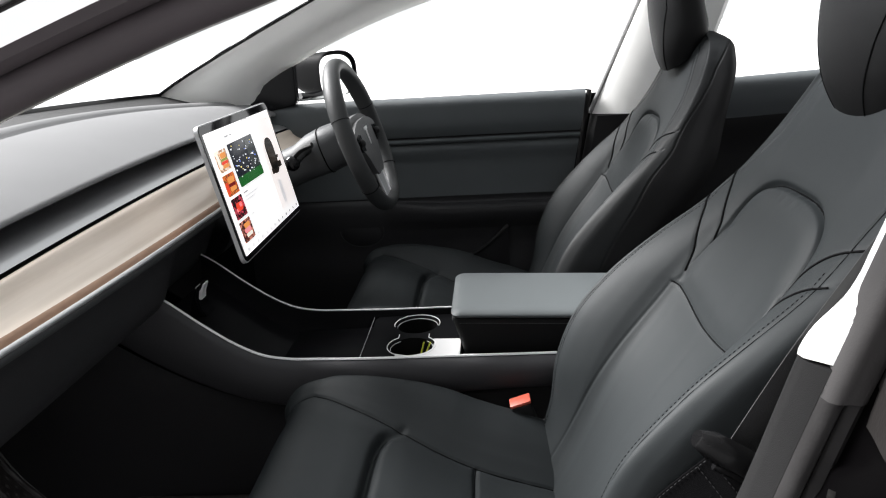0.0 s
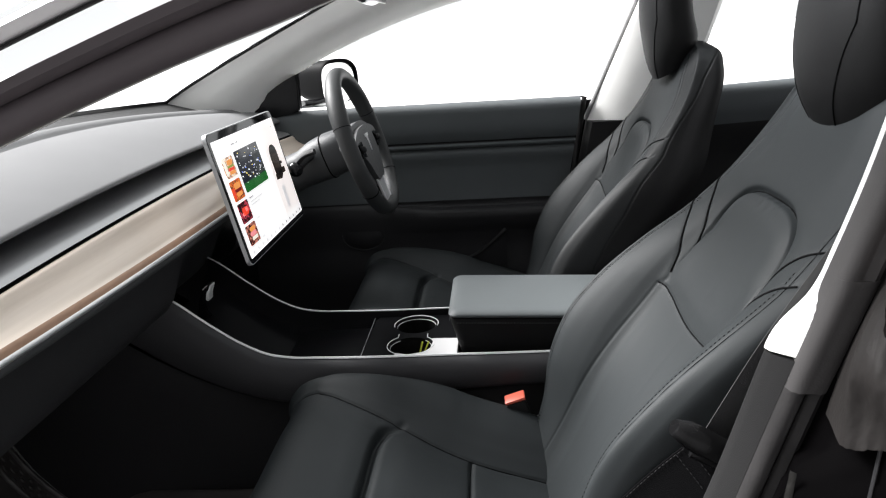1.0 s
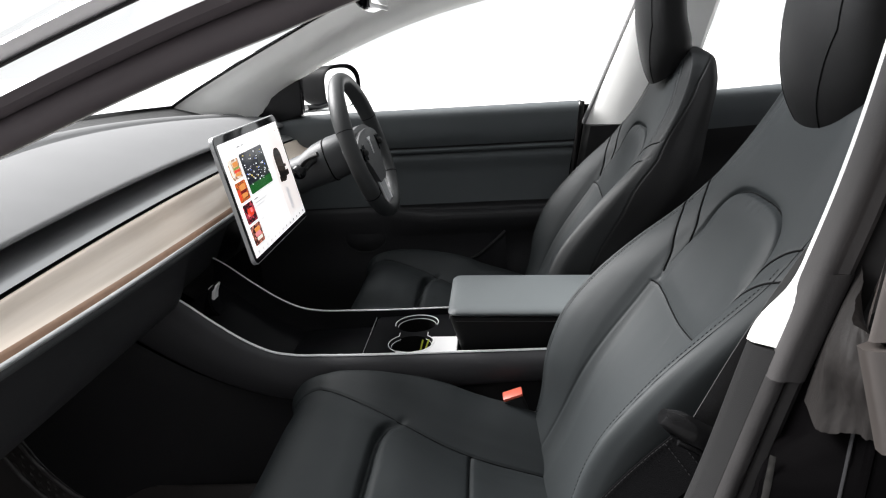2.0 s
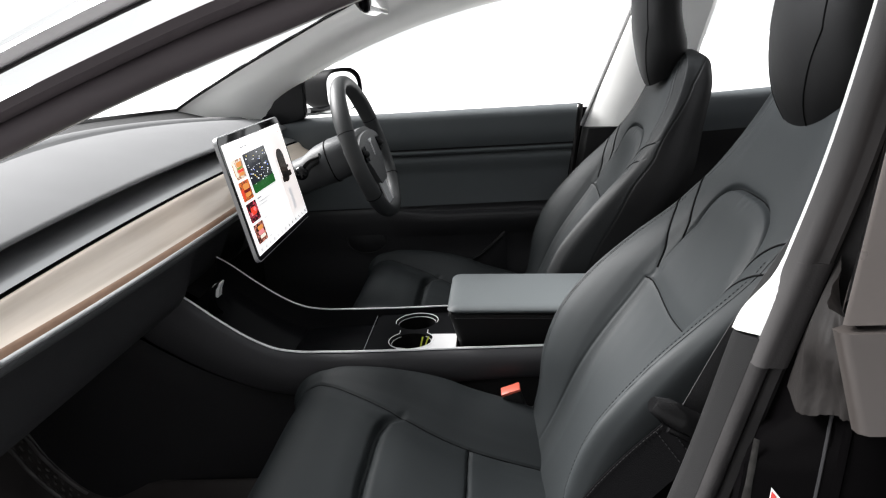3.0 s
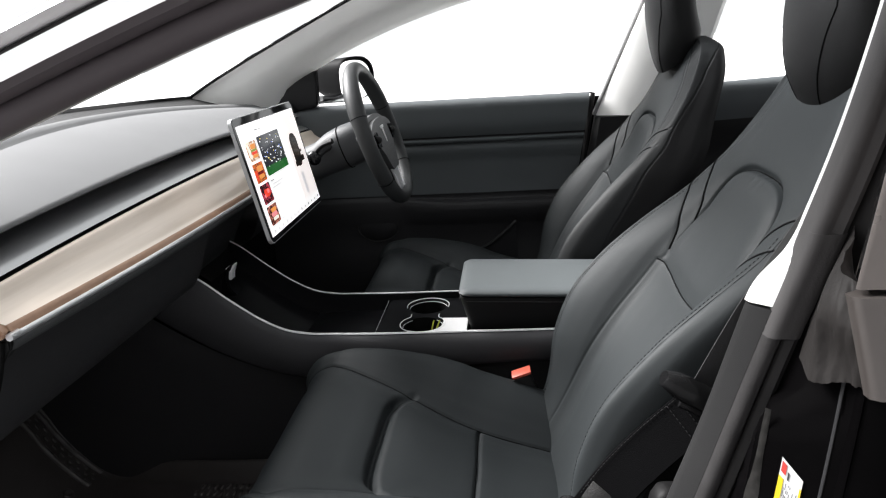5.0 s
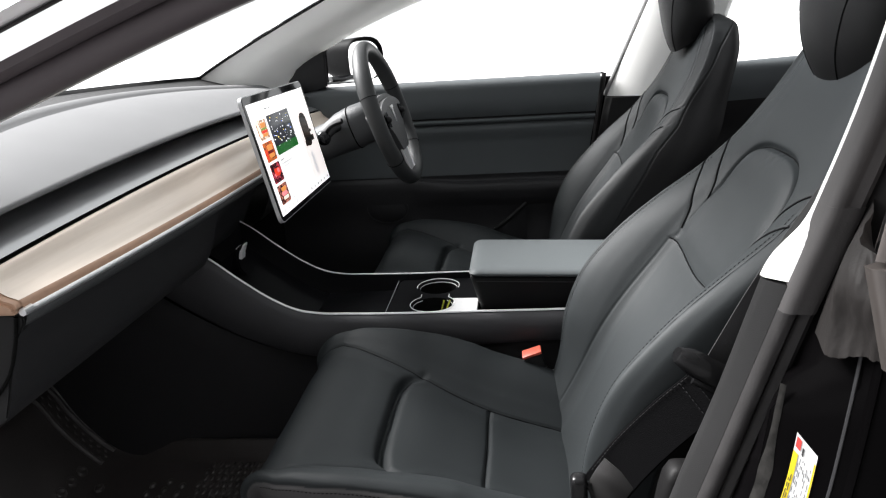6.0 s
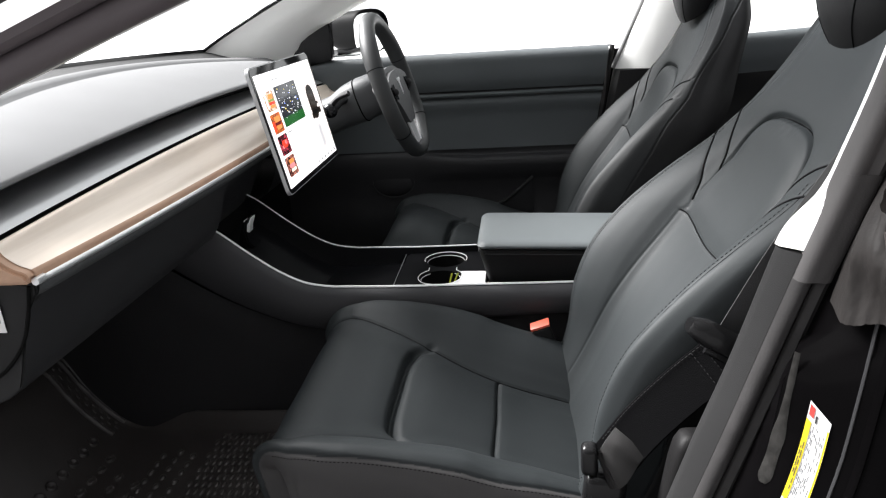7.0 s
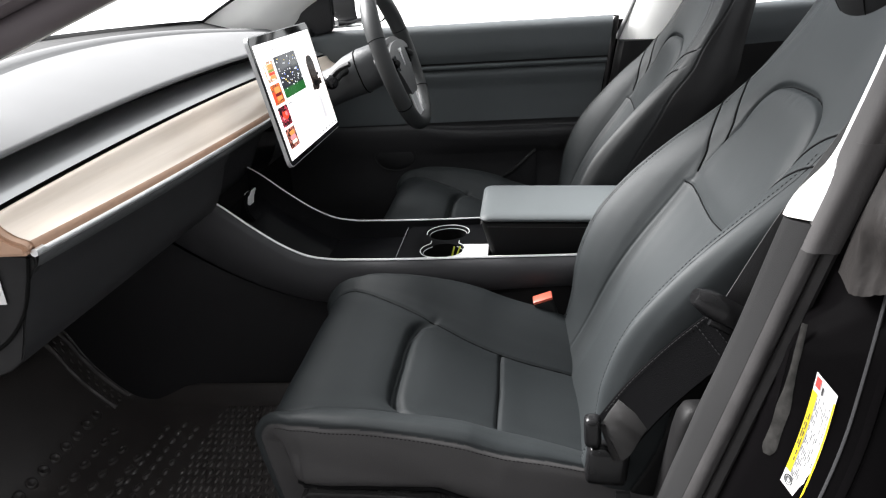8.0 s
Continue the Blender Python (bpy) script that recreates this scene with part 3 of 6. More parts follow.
def dashboard():
    d = thing("dashboard", "dark dashboard with a soft top greyed for windscreen light and an open-pore wood strip", "dashboard")
    ys = np.linspace(-W, W, 90)
    lip = lambda y: 1.0385 - 0.043 * y * y
    shelf = lambda y: 1.0045 - 0.035 * y * y
    edge = lambda y: 0.926 + 0.024 * y * y             # height of the wood strip's lower edge
    ridge_x = lambda y: -0.76 + 0.28 * y * y
    ridge_z = lambda y: 1.097 - 0.085 * y * y

    def sweep(name, shape, mat, label="", n=0, a=None):
        rows = []
        for y in (ys if a is None else a):
            pts = smooth_line(shape(y), n) if n else shape(y)
            rows.append([(x, y, z) for x, z in pts])
        return loft(name, rows, mat, d, label, sharp=55)

    def pad(y):
        l, rx, rz = lip(y), ridge_x(y), ridge_z(y)
        low = [(-0.585, l + 0.001), (-0.545, l), (-0.537, l), (-0.532, l + 0.0008), (-0.5292, l + 0.0028), (-0.5285, l + 0.0055), (-0.5305, l + 0.0085)]
        return low + [(-0.5305 + (rx + 0.5305) * t, l + 0.0085 + (rz - l - 0.0085) * (1 - (1 - t) ** 1.8)) for t in (0.02, 0.05, 0.09, 0.14, 0.2, 0.28, 0.36, 0.45, 0.55, 0.65, 0.75, 0.85, 0.94, 1.0)]
    back = lambda y: ridge_x(y) - 0.19 + 0.02 * y * y
    sweep("top_pad", pad, LIT_DASH_PAD, "soft-touch top, greyed for windscreen light")
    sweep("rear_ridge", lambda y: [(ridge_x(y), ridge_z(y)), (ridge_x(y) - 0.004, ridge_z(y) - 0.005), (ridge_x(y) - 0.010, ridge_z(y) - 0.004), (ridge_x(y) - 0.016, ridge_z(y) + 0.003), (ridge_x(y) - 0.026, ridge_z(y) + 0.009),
                                   (ridge_x(y) - 0.040, ridge_z(y) + 0.011), (ridge_x(y) - 0.052, ridge_z(y) + 0.009), (ridge_x(y) - 0.058, ridge_z(y) + 0.004)], LIT_DASH_PAD, "rounded ridge, greyed for windscreen light")
    sweep("glass_shelf", lambda y: [(ridge_x(y) - 0.058, ridge_z(y) + 0.004), (ridge_x(y) - 0.070, ridge_z(y) + 0.004), (back(y), ridge_z(y) + 0.012 + 0.055 * y * y)], PLASTIC, "black shelf under the windscreen")
    sweep("glass_border", lambda y: [(back(y), ridge_z(y) + 0.010 + 0.055 * y * y), (back(y), ridge_z(y) + 0.020 + 0.055 * y * y), (back(y) - 0.10, ridge_z(y) + 0.016 + 0.055 * y * y)], PIANO, "black windscreen border")
    # air slot between top and ledge
    sweep("air_slot", lambda y: [(-0.585, lip(y) + 0.001), (-0.60, lip(y) - 0.003), (-0.60, shelf(y) - 0.012), (-0.598, shelf(y) + 0.004), (-0.596, shelf(y) + 0.013)], DEEP, "black air slot")
    sweep("ledge", lambda y: [(-0.596, shelf(y) + 0.013), (-0.580, shelf(y) + 0.0115), (-0.565, shelf(y) + 0.0100), (-0.550, shelf(y) + 0.0088), (-0.538, shelf(y) + 0.0078), (-0.528, shelf(y) + 0.0065), (-0.513, shelf(y) + 0.002), (-0.506, shelf(y) - 0.001), (-0.503, shelf(y) - 0.004)], LEDGE, "satin grey ledge", 14)
    sweep("joint", lambda y: [(-0.503, shelf(y) - 0.004), (-0.507, shelf(y) - 0.010), (-0.501, shelf(y) - 0.009)], DEEP)
    wood_rows = lambda y: [(-0.501, shelf(y) - 0.009), (-0.498, shelf(y) - 0.008), (-0.486, 0.60 * shelf(y) - 0.003 + 0.40 * edge(y)), (-0.470, 0.25 * shelf(y) + 0.75 * edge(y) + 0.002), (-0.4625, edge(y) + 0.011), (-0.4600, edge(y) + 0.0098)]
    sweep("wood_strip", wood_rows, WOOD, "open-pore wood strip, paled by painted sky sheen", 18)
    sweep("wood_edge", lambda y: [(-0.4600, edge(y) + 0.0098), (-0.4580, edge(y) + 0.0082), (-0.4565, edge(y) + 0.005), (-0.456, edge(y))], SHADED_WOOD, "rounded front edge, browner where the painted sheen stops")
    sweep("chrome_edge", lambda y: [(-0.456, edge(y)), (-0.4535, edge(y) - 0.001), (-0.4525, edge(y) - 0.005), (-0.455, edge(y) - 0.008)], CHROME, "thin bright metal edge")
    sweep("under_lip", lambda y: [(-0.455, edge(y) - 0.008), (-0.4555, edge(y) - 0.012), (-0.459, edge(y) - 0.019), (-0.463, edge(y) - 0.022)], SHROUD, "dark grey lip under the metal edge")
    lower = lambda y: [(-0.463, edge(y) - 0.022), (-0.470, edge(y) - 0.030), (-0.482, edge(y) - 0.058), (-0.498, edge(y) - 0.102), (-0.512, 0.800), (-0.53, 0.788), (-0.60, 0.772), (-0.80, 0.77), (-1.1, 0.80)]
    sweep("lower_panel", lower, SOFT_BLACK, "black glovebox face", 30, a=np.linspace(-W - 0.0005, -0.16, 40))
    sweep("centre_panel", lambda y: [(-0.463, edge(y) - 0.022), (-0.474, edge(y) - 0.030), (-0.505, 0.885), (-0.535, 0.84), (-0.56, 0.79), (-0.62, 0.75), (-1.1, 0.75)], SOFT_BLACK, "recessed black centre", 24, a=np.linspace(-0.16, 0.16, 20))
    sweep("driver_panel", lower, PLASTIC, "black knee panel", 30, a=np.linspace(0.16, W, 40))
    # ends
    for side in (-1, 1):
        y = side * W
        prof = [(x, z) for x, z in smooth_line(lower(y), 30)][:22]
        outline = [(-0.52, edge(y) - 0.003), (-0.459, edge(y) - 0.008), (-0.460, edge(y) - 0.019)] + [(x - 0.001, z + 0.0003) for x, z in prof[1:]] + [(-0.80, 0.90), (-0.62, edge(y) - 0.003)]
        cap = part("end_cover", slab(outline, 0.012, "y", 0.002), PLASTIC, d, "black end cover")
        cap.location.y = y - (0.001 if side < 0 else 0.011)
        outline = [(-0.60, lip(y) - 0.02)] + pad(y)[4:] + [(ridge_x(y), 0.96), (-0.60, 0.96)]
        cap = part("top_end", slab(outline, 0.012, "y", 0.002), PLASTIC, d, "black end of the soft top")
        cap.location.y = y - (0.001 if side < 0 else 0.011)
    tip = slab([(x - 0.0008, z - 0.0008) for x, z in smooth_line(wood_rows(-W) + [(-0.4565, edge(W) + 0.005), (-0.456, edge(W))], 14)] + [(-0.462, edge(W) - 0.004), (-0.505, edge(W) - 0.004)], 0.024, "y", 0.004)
    part("wood_end", tip, SHADED_WOOD, d, "rounded end of the wood strip, browner without painted sheen").location.y = -W - 0.0135
    tube("chrome_tip", [(-0.456, -W - 0.004, edge(W) - 0.003), (-0.456, -W + 0.012, edge(W) - 0.003)], 0.0046, CHROME, d, "bright end of the metal edge")
    # door-side closing panel with its shut line
    line = smooth_line([(-0.466, -W - 0.003, 0.930), (-0.474, -W - 0.003, 0.90), (-0.492, -W - 0.003, 0.86), (-0.525, -W - 0.003, 0.825), (-0.58, -W - 0.003, 0.80)], 16)
    tube("shut_line", line, 0.0022, DEEP, d)
    return d


dashboard()


def airbag_label():
    o = thing("warning_label", "white airbag warning label with round signs on the dashboard end", "label")
    y = -W - 0.003
    part("sheet", box((0.055, 0.0012, 0.105), 0.0004, at=(-0.5345, y, 0.928)), WHITE, o)
    part("yellow_band", box((0.055, 0.0006, 0.018), 0, at=(-0.5345, y - 0.0009, 0.9715)), YELLOW, o, "yellow heading band", smooth=False)
    for z, m in ((0.907, RED_INK), (0.890, INK)):
        ring = [(-0.5170 + 0.0055 * math.cos(w), y - 0.001, z + 0.0055 * math.sin(w)) for w in np.linspace(0, 2 * math.pi, 17)[:-1]]
        tube("round_sign", ring, 0.0009, m, o, closed=True, segs=5)
    for k in range(4):
        part("line_of_text", box((0.03, 0.0006, 0.002), 0, at=(-0.545, y - 0.0009, 0.952 - 0.008 * k)), INK, o, smooth=False)
    return o


airbag_label()

# ---- touchscreen ----


def touchscreen():
    s = thing("touchscreen", "large landscape touchscreen with a silver rim, lit with a white menu", "screen")
    lean = Matrix.Translation((-0.3665, 0.0, 0.990)) @ Matrix.Rotation(radians(-11.4), 4, "Y")
    # local: x towards the seats, y across, z up

    def plate(name, wide, high, thick, x, mat, label="", y=0, z=0, r=0.012, segs=5):
        pts = []
        for cx, cz, a0 in ((1, 1, 0), (-1, 1, 90), (-1, -1, 180), (1, -1, 270)):
            for k in range(segs + 1):
                a = radians(a0 + 90 * k / segs)
                pts.append((cx * (wide / 2 - r) + r * math.cos(a), cz * (high / 2 - r) + r * math.sin(a)))
        bm = slab(pts, thick, "x", 0)
        bmesh.ops.transform(bm, matrix=lean @ Matrix.Translation((x, y, z)), verts=bm.verts)
        return part(name, bm, mat, s, label)
    body = plate("rim", 0.370, 0.233, 0.0065, -0.0065, SILVER, "satin silver rim", r=0.013)
    plate("back_cover", 0.28, 0.15, 0.014, -0.0205, PLASTIC, "black back cover", r=0.03)
    plate("bezel", 0.3655, 0.2295, 0.0012, 0.0, BEZEL, "black glass border", r=0.012)
    panel = plate("display", 0.350, 0.207, 0.0006, 0.0014, SCREEN, "lit white display", r=0.002, z=-0.002)
    f, g = 0.0022, 0.0007
    # four menu pictures, the large picture, the car picture
    tones = [((0.90, 0.78, 0.66), (0.55, 0.30, 0.18), (0.30, 0.20, 0.14)), ((0.45, 0.05, 0.02), (0.75, 0.22, 0.04), (0.15, 0.04, 0.02)),
             ((0.02, 0.008, 0.010), (0.08, 0.01, 0.015), (0.45, 0.05, 0.08)), ((0.03, 0.010, 0.010), (0.14, 0.03, 0.02), (0.50, 0.20, 0.15))]
    bun, red, pink, cream, dark_red, leaf = [glow("dish_tone", c, 0.7) for c in ((0.78, 0.30, 0.08), (0.80, 0.06, 0.03), (0.85, 0.28, 0.30), (0.95, 0.86, 0.74), (0.16, 0.012, 0.012), (0.25, 0.30, 0.06))]
    dishes = [((0.006, 0.008, 0.026, 0.009, bun), (0.006, 0.001, 0.030, 0.004, leaf), (0.006, -0.004, 0.028, 0.005, red), (0.006, -0.010, 0.026, 0.006, bun), (-0.018, 0.0, 0.010, 0.026, cream)),
              ((0.004, 0.007, 0.028, 0.010, bun), (0.004, -0.001, 0.030, 0.005, dark_red), (0.004, -0.008, 0.026, 0.007, bun), (-0.019, -0.004, 0.008, 0.020, red)),
              ((0.002, 0.001, 0.030, 0.014, red), (0.008, 0.003, 0.012, 0.008, pink), (-0.010, -0.003, 0.010, 0.006, pink)),
              ((0.004, 0.008, 0.026, 0.008, bun), (0.002, 0.000, 0.030, 0.008, pink), (0.004, -0.008, 0.028, 0.006, cream))]
    for k, cols in enumerate(tones):
        pic = glow("menu_picture", cols[0], 0.7)
        nt = pic.node_tree
        b = nt.nodes["Principled BSDF"]
        nz = next(n for n in nt.nodes if n.bl_idname == "ShaderNodeTexNoise")
        nz.inputs["Scale"].default_value, nz.inputs["Detail"].default_value, nz.inputs["Distortion"].default_value = 75 + 12 * k, 4, 1.2
        cr = nt.nodes.new("ShaderNodeValToRGB")
        cr.color_ramp.elements.new(0.5)
        for e, pos, c in zip(cr.color_ramp.elements, (0.43, 0.5, 0.57), cols):
            e.position, e.color = pos, (*c, 1)
        nt.links.new(nz.outputs["Fac"], cr.inputs["Fac"])
        nt.links.new(cr.outputs["Color"], b.inputs["Base Color"])
        nt.links.new(cr.outputs["Color"], b.inputs["Emission Color"])
        z0 = 0.0515 - 0.0405 * k
        plate("menu_picture", 0.052, 0.0355, g, f, pic, "small lit food picture", y=-0.1335, z=z0, r=0.003)
        for dy, dz, w, h, tone in dishes[k]:
            plate("dish", w, h, g, f + 0.0003, tone, y=-0.1335 + dy, z=z0 + dz, r=0.45 * min(w, h), segs=4)
    plate("large_picture", 0.130, 0.076, g, f, glow("night_picture", (0.008, 0.010, 0.018)), "dark lit picture with coloured specks", y=-0.030, z=0.034, r=0.003)
    plate("picture_hill", 0.045, 0.050, g, f + 0.0003, glow("grey_slope", (0.035, 0.040, 0.042)), "dark grey slope of the picture", y=0.012, z=0.040, r=0.004)
    plate("picture_grass", 0.130, 0.017, g, f + 0.0005, glow("green_strip", (0.012, 0.11, 0.02)), "green strip of the picture", y=-0.030, z=0.0045, r=0.003)
    rng = random.Random(4)
    speck = [glow("speck", c, 1.0) for c in ((0.9, 0.9, 0.95), (0.2, 0.3, 0.9), (0.95, 0.75, 0.2))]
    for k in range(60):
        q = rng.choice((0.0012, 0.0018, 0.0026))
        plate("speck", q * 1.4, q, g, f + 0.0006, speck[rng.choice((0, 0, 0, 1, 2))], y=-0.030 + rng.uniform(-0.06, 0.06), z=0.042 + rng.uniform(-0.034, 0.026), r=q / 2.2, segs=2)
    dark = glow("car_picture", (0.022, 0.016, 0.013), 0.4)
    plate("car_picture_body", 0.048, 0.072, g, f, dark, "dark top view of a car", y=0.112, z=0.016, r=0.021, segs=8)
    plate("car_picture_roof", 0.032, 0.030, g, f + 0.0004, glow("car_picture_glass", (0.055, 0.042, 0.035), 0.4), y=0.112, z=0.018, r=0.006)
    plate("car_picture_screen", 0.034, 0.008, g, f + 0.0004, glow("car_picture_gap", (0.006, 0.005, 0.005), 0.4), y=0.112, z=-0.006, r=0.003)
    for dy, dz, w, h in ((0.030, -0.006, 0.020, 0.012), (0.028, 0.010, 0.014, 0.006), (-0.018, -0.012, 0.020, 0.012)):
        plate("car_picture_door", w, h, g, f, dark, y=0.112 + dy, z=dz, r=0.002)
    plate("map_strip", 0.020, 0.046, g, f - 0.0003, glow("map_tint", (0.74, 0.73, 0.75), 0.55), "pale map strip", y=0.106, z=-0.056, r=0.002)
    plate("warm_panel", 0.104, 0.186, g, f - 0.0005, glow("pale_pink", (0.93, 0.86, 0.84), 0.70), "pale warm panel", y=0.121, z=0.006, r=0.004)
    bar = glow("grey_text", (0.35, 0.35, 0.36), 0.5)
    pale = glow("pale_text", (0.62, 0.62, 0.63), 0.6)
    for y, z, w, mm in ((-0.084, 0.0855, 0.016, bar), (-0.062, 0.0855, 0.010, bar), (0.014, 0.101, 0.005, bar), (0.024, 0.101, 0.004, bar), (0.036, 0.101, 0.007, bar), (0.085, 0.028, 0.012, pale), (-0.083, -0.014, 0.022, bar),
                        (-0.06, -0.021, 0.068, pale), (-0.07, -0.027, 0.05, pale), (-0.084, -0.053, 0.016, pale), (-0.088, -0.088, 0.012, pale), (0.15, 0.085, 0.006, bar)):
        plate("line_of_text", w, 0.0022, g, f - 0.0002, mm, y=y, z=z, r=0.001, segs=1)
    for k in range(13):
        plate("menu_icon", 0.005 + 0.002 * (k % 3 == 0), 0.0055, g, f - 0.0002, bar if k > 6 else pale, y=-0.155 + 0.0262 * k, z=-0.0985, r=0.0022, segs=3)
    # bracket to the dash
    tube("bracket", [(-0.385, 0.07, 0.985), (-0.42, 0.09, 0.975), (-0.465, 0.11, 0.96)], 0.022, PLASTIC, s, flat=0.5, segs=12)
    return s


touchscreen()

# ---- steering wheel ----


HUB_GREY = material("charcoal_wheel_plastic", (0.060, 0.062, 0.064), 0.5, spec=0.35, grain=0.25, grain_scale=1400)


def steering():
    c, tilt = Vector((-0.226, 0.365, 0.997)), 17.0
    m = Matrix.Translation(c) @ Matrix.Rotation(radians(-tilt), 4, "Y")
    # local: x towards the driver, y across, z up the wheel
    w = thing("steering_wheel", "black leather steering wheel with a bright lower spoke trim", "steering wheel")
    rows = []
    R, r = 0.168, 0.0165
    for a in np.linspace(0, 2 * math.pi, 73)[:-1]:
        grip = 1.0 + 0.10 * math.exp(-((math.degrees(a) - 35) / 18) ** 2) + 0.10 * math.exp(-((math.degrees(a) - 145) / 18) ** 2)
        rad = R * (1 - 0.045 * max(0, -math.sin(a)) ** 6)
        rows.append([m @ Vector((1.15 * r * grip * math.sin(b), math.cos(a) * (rad + r * grip * math.cos(b)), math.sin(a) * (rad + r * grip * math.cos(b)))) for b in np.linspace(0, 2 * math.pi, 17)[:-1]])
    rows.append(rows[0])
    loft("rim", rows, WHEEL_LEATHER, w, "smooth black leather rim", closed=True)
    for deg in (20, 160, 215, 325):
        a = radians(deg)
        ring = [m @ Vector((1.17 * r * math.sin(b), math.cos(a) * (R + 1.02 * r * math.cos(b)), math.sin(a) * (R + 1.02 * r * math.cos(b)))) for b in np.linspace(0, 2 * math.pi, 17)[:-1]]
        tube("rim_seam", ring, 0.0012, PIPING, w, closed=True, segs=5)

    def disc(name, pts, x0, x1, mat, label="", bev=0.006):
        bm = slab(pts, x1 - x0, "x", bev)
        bmesh.ops.transform(bm, matrix=m @ Matrix.Translation((x0, 0, 0)), verts=bm.verts)
        return part(name, bm, mat, w, label)
    half_hub = [(0.0, 0.052), (0.055, 0.050), (0.105, 0.040), (0.140, 0.024), (0.142, -0.012), (0.110, -0.030), (0.082, -0.052), (0.062, -0.082), (0.046, -0.098), (0.0, -0.100)]
    hub = [tuple(p) for p in smooth_line(half_hub, 22)] + [(-y, z) for y, z in smooth_line(half_hub, 22)[-2:0:-1]]
    disc("airbag_cover", hub, -0.030, 0.010, HUB_GREY, "rounded charcoal airbag cover", 0.012)
    for s in (-1, 1):
        disc("thumb_roller_frame", [(s * 0.082, -0.028), (s * 0.125, -0.022), (s * 0.125, 0.012), (s * 0.082, 0.016)][::s], 0.004, 0.013, PIANO, "gloss black roller surround", 0.003)
        bm = bmesh.new()
        bmesh.ops.create_uvsphere(bm, u_segments=14, v_segments=8, radius=0.009)
        bmesh.ops.transform(bm, matrix=m @ Matrix.Translation((0.013, s * 0.104, -0.005)), verts=bm.verts)
        part("thumb_roller", bm, PLASTIC, w, "ribbed thumb roller")
    disc("lower_spoke", [(-0.045, -0.05), (-0.030, -0.152), (0.030, -0.152), (0.045, -0.05)], -0.026, -0.002, PLASTIC, "black lower spoke")
    disc("spoke_face", [(-0.034, -0.066), (-0.026, -0.152), (0.026, -0.152), (0.034, -0.066)], -0.003, 0.004, SILVER, "satin silver spoke face", 0.002)
    for s in (-1, 1):
        tube("spoke_trim", [m @ Vector((0.002, s * 0.046, -0.055)), m @ Vector((0.003, s * 0.036, -0.10)), m @ Vector((0.004, s * 0.030, -0.150))], 0.003, CHROME, w, "bright spoke trim", n=10)
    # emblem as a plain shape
    disc("emblem", [(-0.019, 0.020), (0.019, 0.020), (0.015, 0.013), (0.005, 0.013), (0.0, -0.022), (-0.005, 0.013), (-0.015, 0.013)], 0.009, 0.0125, WHITE, "small bright emblem", 0.0005)
    # column shroud and stalks
    col = thing("steering_column", "black steering column shroud with a control stalk on each side", "steering column")
    rows = []
    for k, (x, hw, hh, dz) in enumerate(((-0.030, 0.050, 0.044, 0.004), (-0.045, 0.058, 0.050, 0.004), (-0.09, 0.062, 0.053, 0.002), (-0.125, 0.060, 0.050, 0.000), (-0.16, 0.055, 0.044, -0.006), (-0.26, 0.060, 0.045, -0.012), (-0.32, 0.07, 0.05, -0.015))):
        rows.append([m @ Vector((x, hw * math.copysign(abs(math.cos(a)) ** 0.7, math.cos(a)), dz + hh * math.copysign(abs(math.sin(a)) ** 0.75, math.sin(a)))) for a in np.linspace(0, 2 * math.pi, 33)[:-1]])
    loft("shroud", rows, COLUMN, col, "black plastic shroud", closed=True, caps=True)
    tube("shroud_joint", [Vector(p) for p in rows[2]], 0.0018, DEEP, col, closed=True, segs=5)
    for s in (-1, 1):
        st = tube("stalk", [m @ Vector((-0.120, s * 0.050, 0.020)), m @ Vector((-0.124, s * 0.10, 0.020)), m @ Vector((-0.130, s * 0.145, 0.014))], 0.012, PLASTIC, col, "black control stalk", n=10, flat=0.9)
        tube("paddle", [m @ Vector((-0.128, s * 0.143, 0.022)), m @ Vector((-0.104, s * 0.148, 0.033)), m @ Vector((-0.078, s * 0.150, 0.034))], 0.009, PLASTIC, st, "curved stalk paddle", n=10, flat=0.7)
        bm = bmesh.new()
        bmesh.ops.create_uvsphere(bm, u_segments=16, v_segments=10, radius=0.0165)
        bmesh.ops.transform(bm, matrix=m @ Matrix.Translation((-0.133, s * 0.152, 0.012)) @ Matrix.Diagonal((1, 0.7, 1, 1)), verts=bm.verts)
        part("stalk_knob", bm, PIANO, col, "round stalk end")
    return w


steering()

# ---- centre console ----
TOP = curve([(-0.56, 0.815), (-0.535, 0.801), (-0.46, 0.742), (-0.41, 0.706), (-0.36, 0.681), (-0.32, 0.673), (-0.26, 0.670), (0.0, 0.667), (0.5, 0.665)])


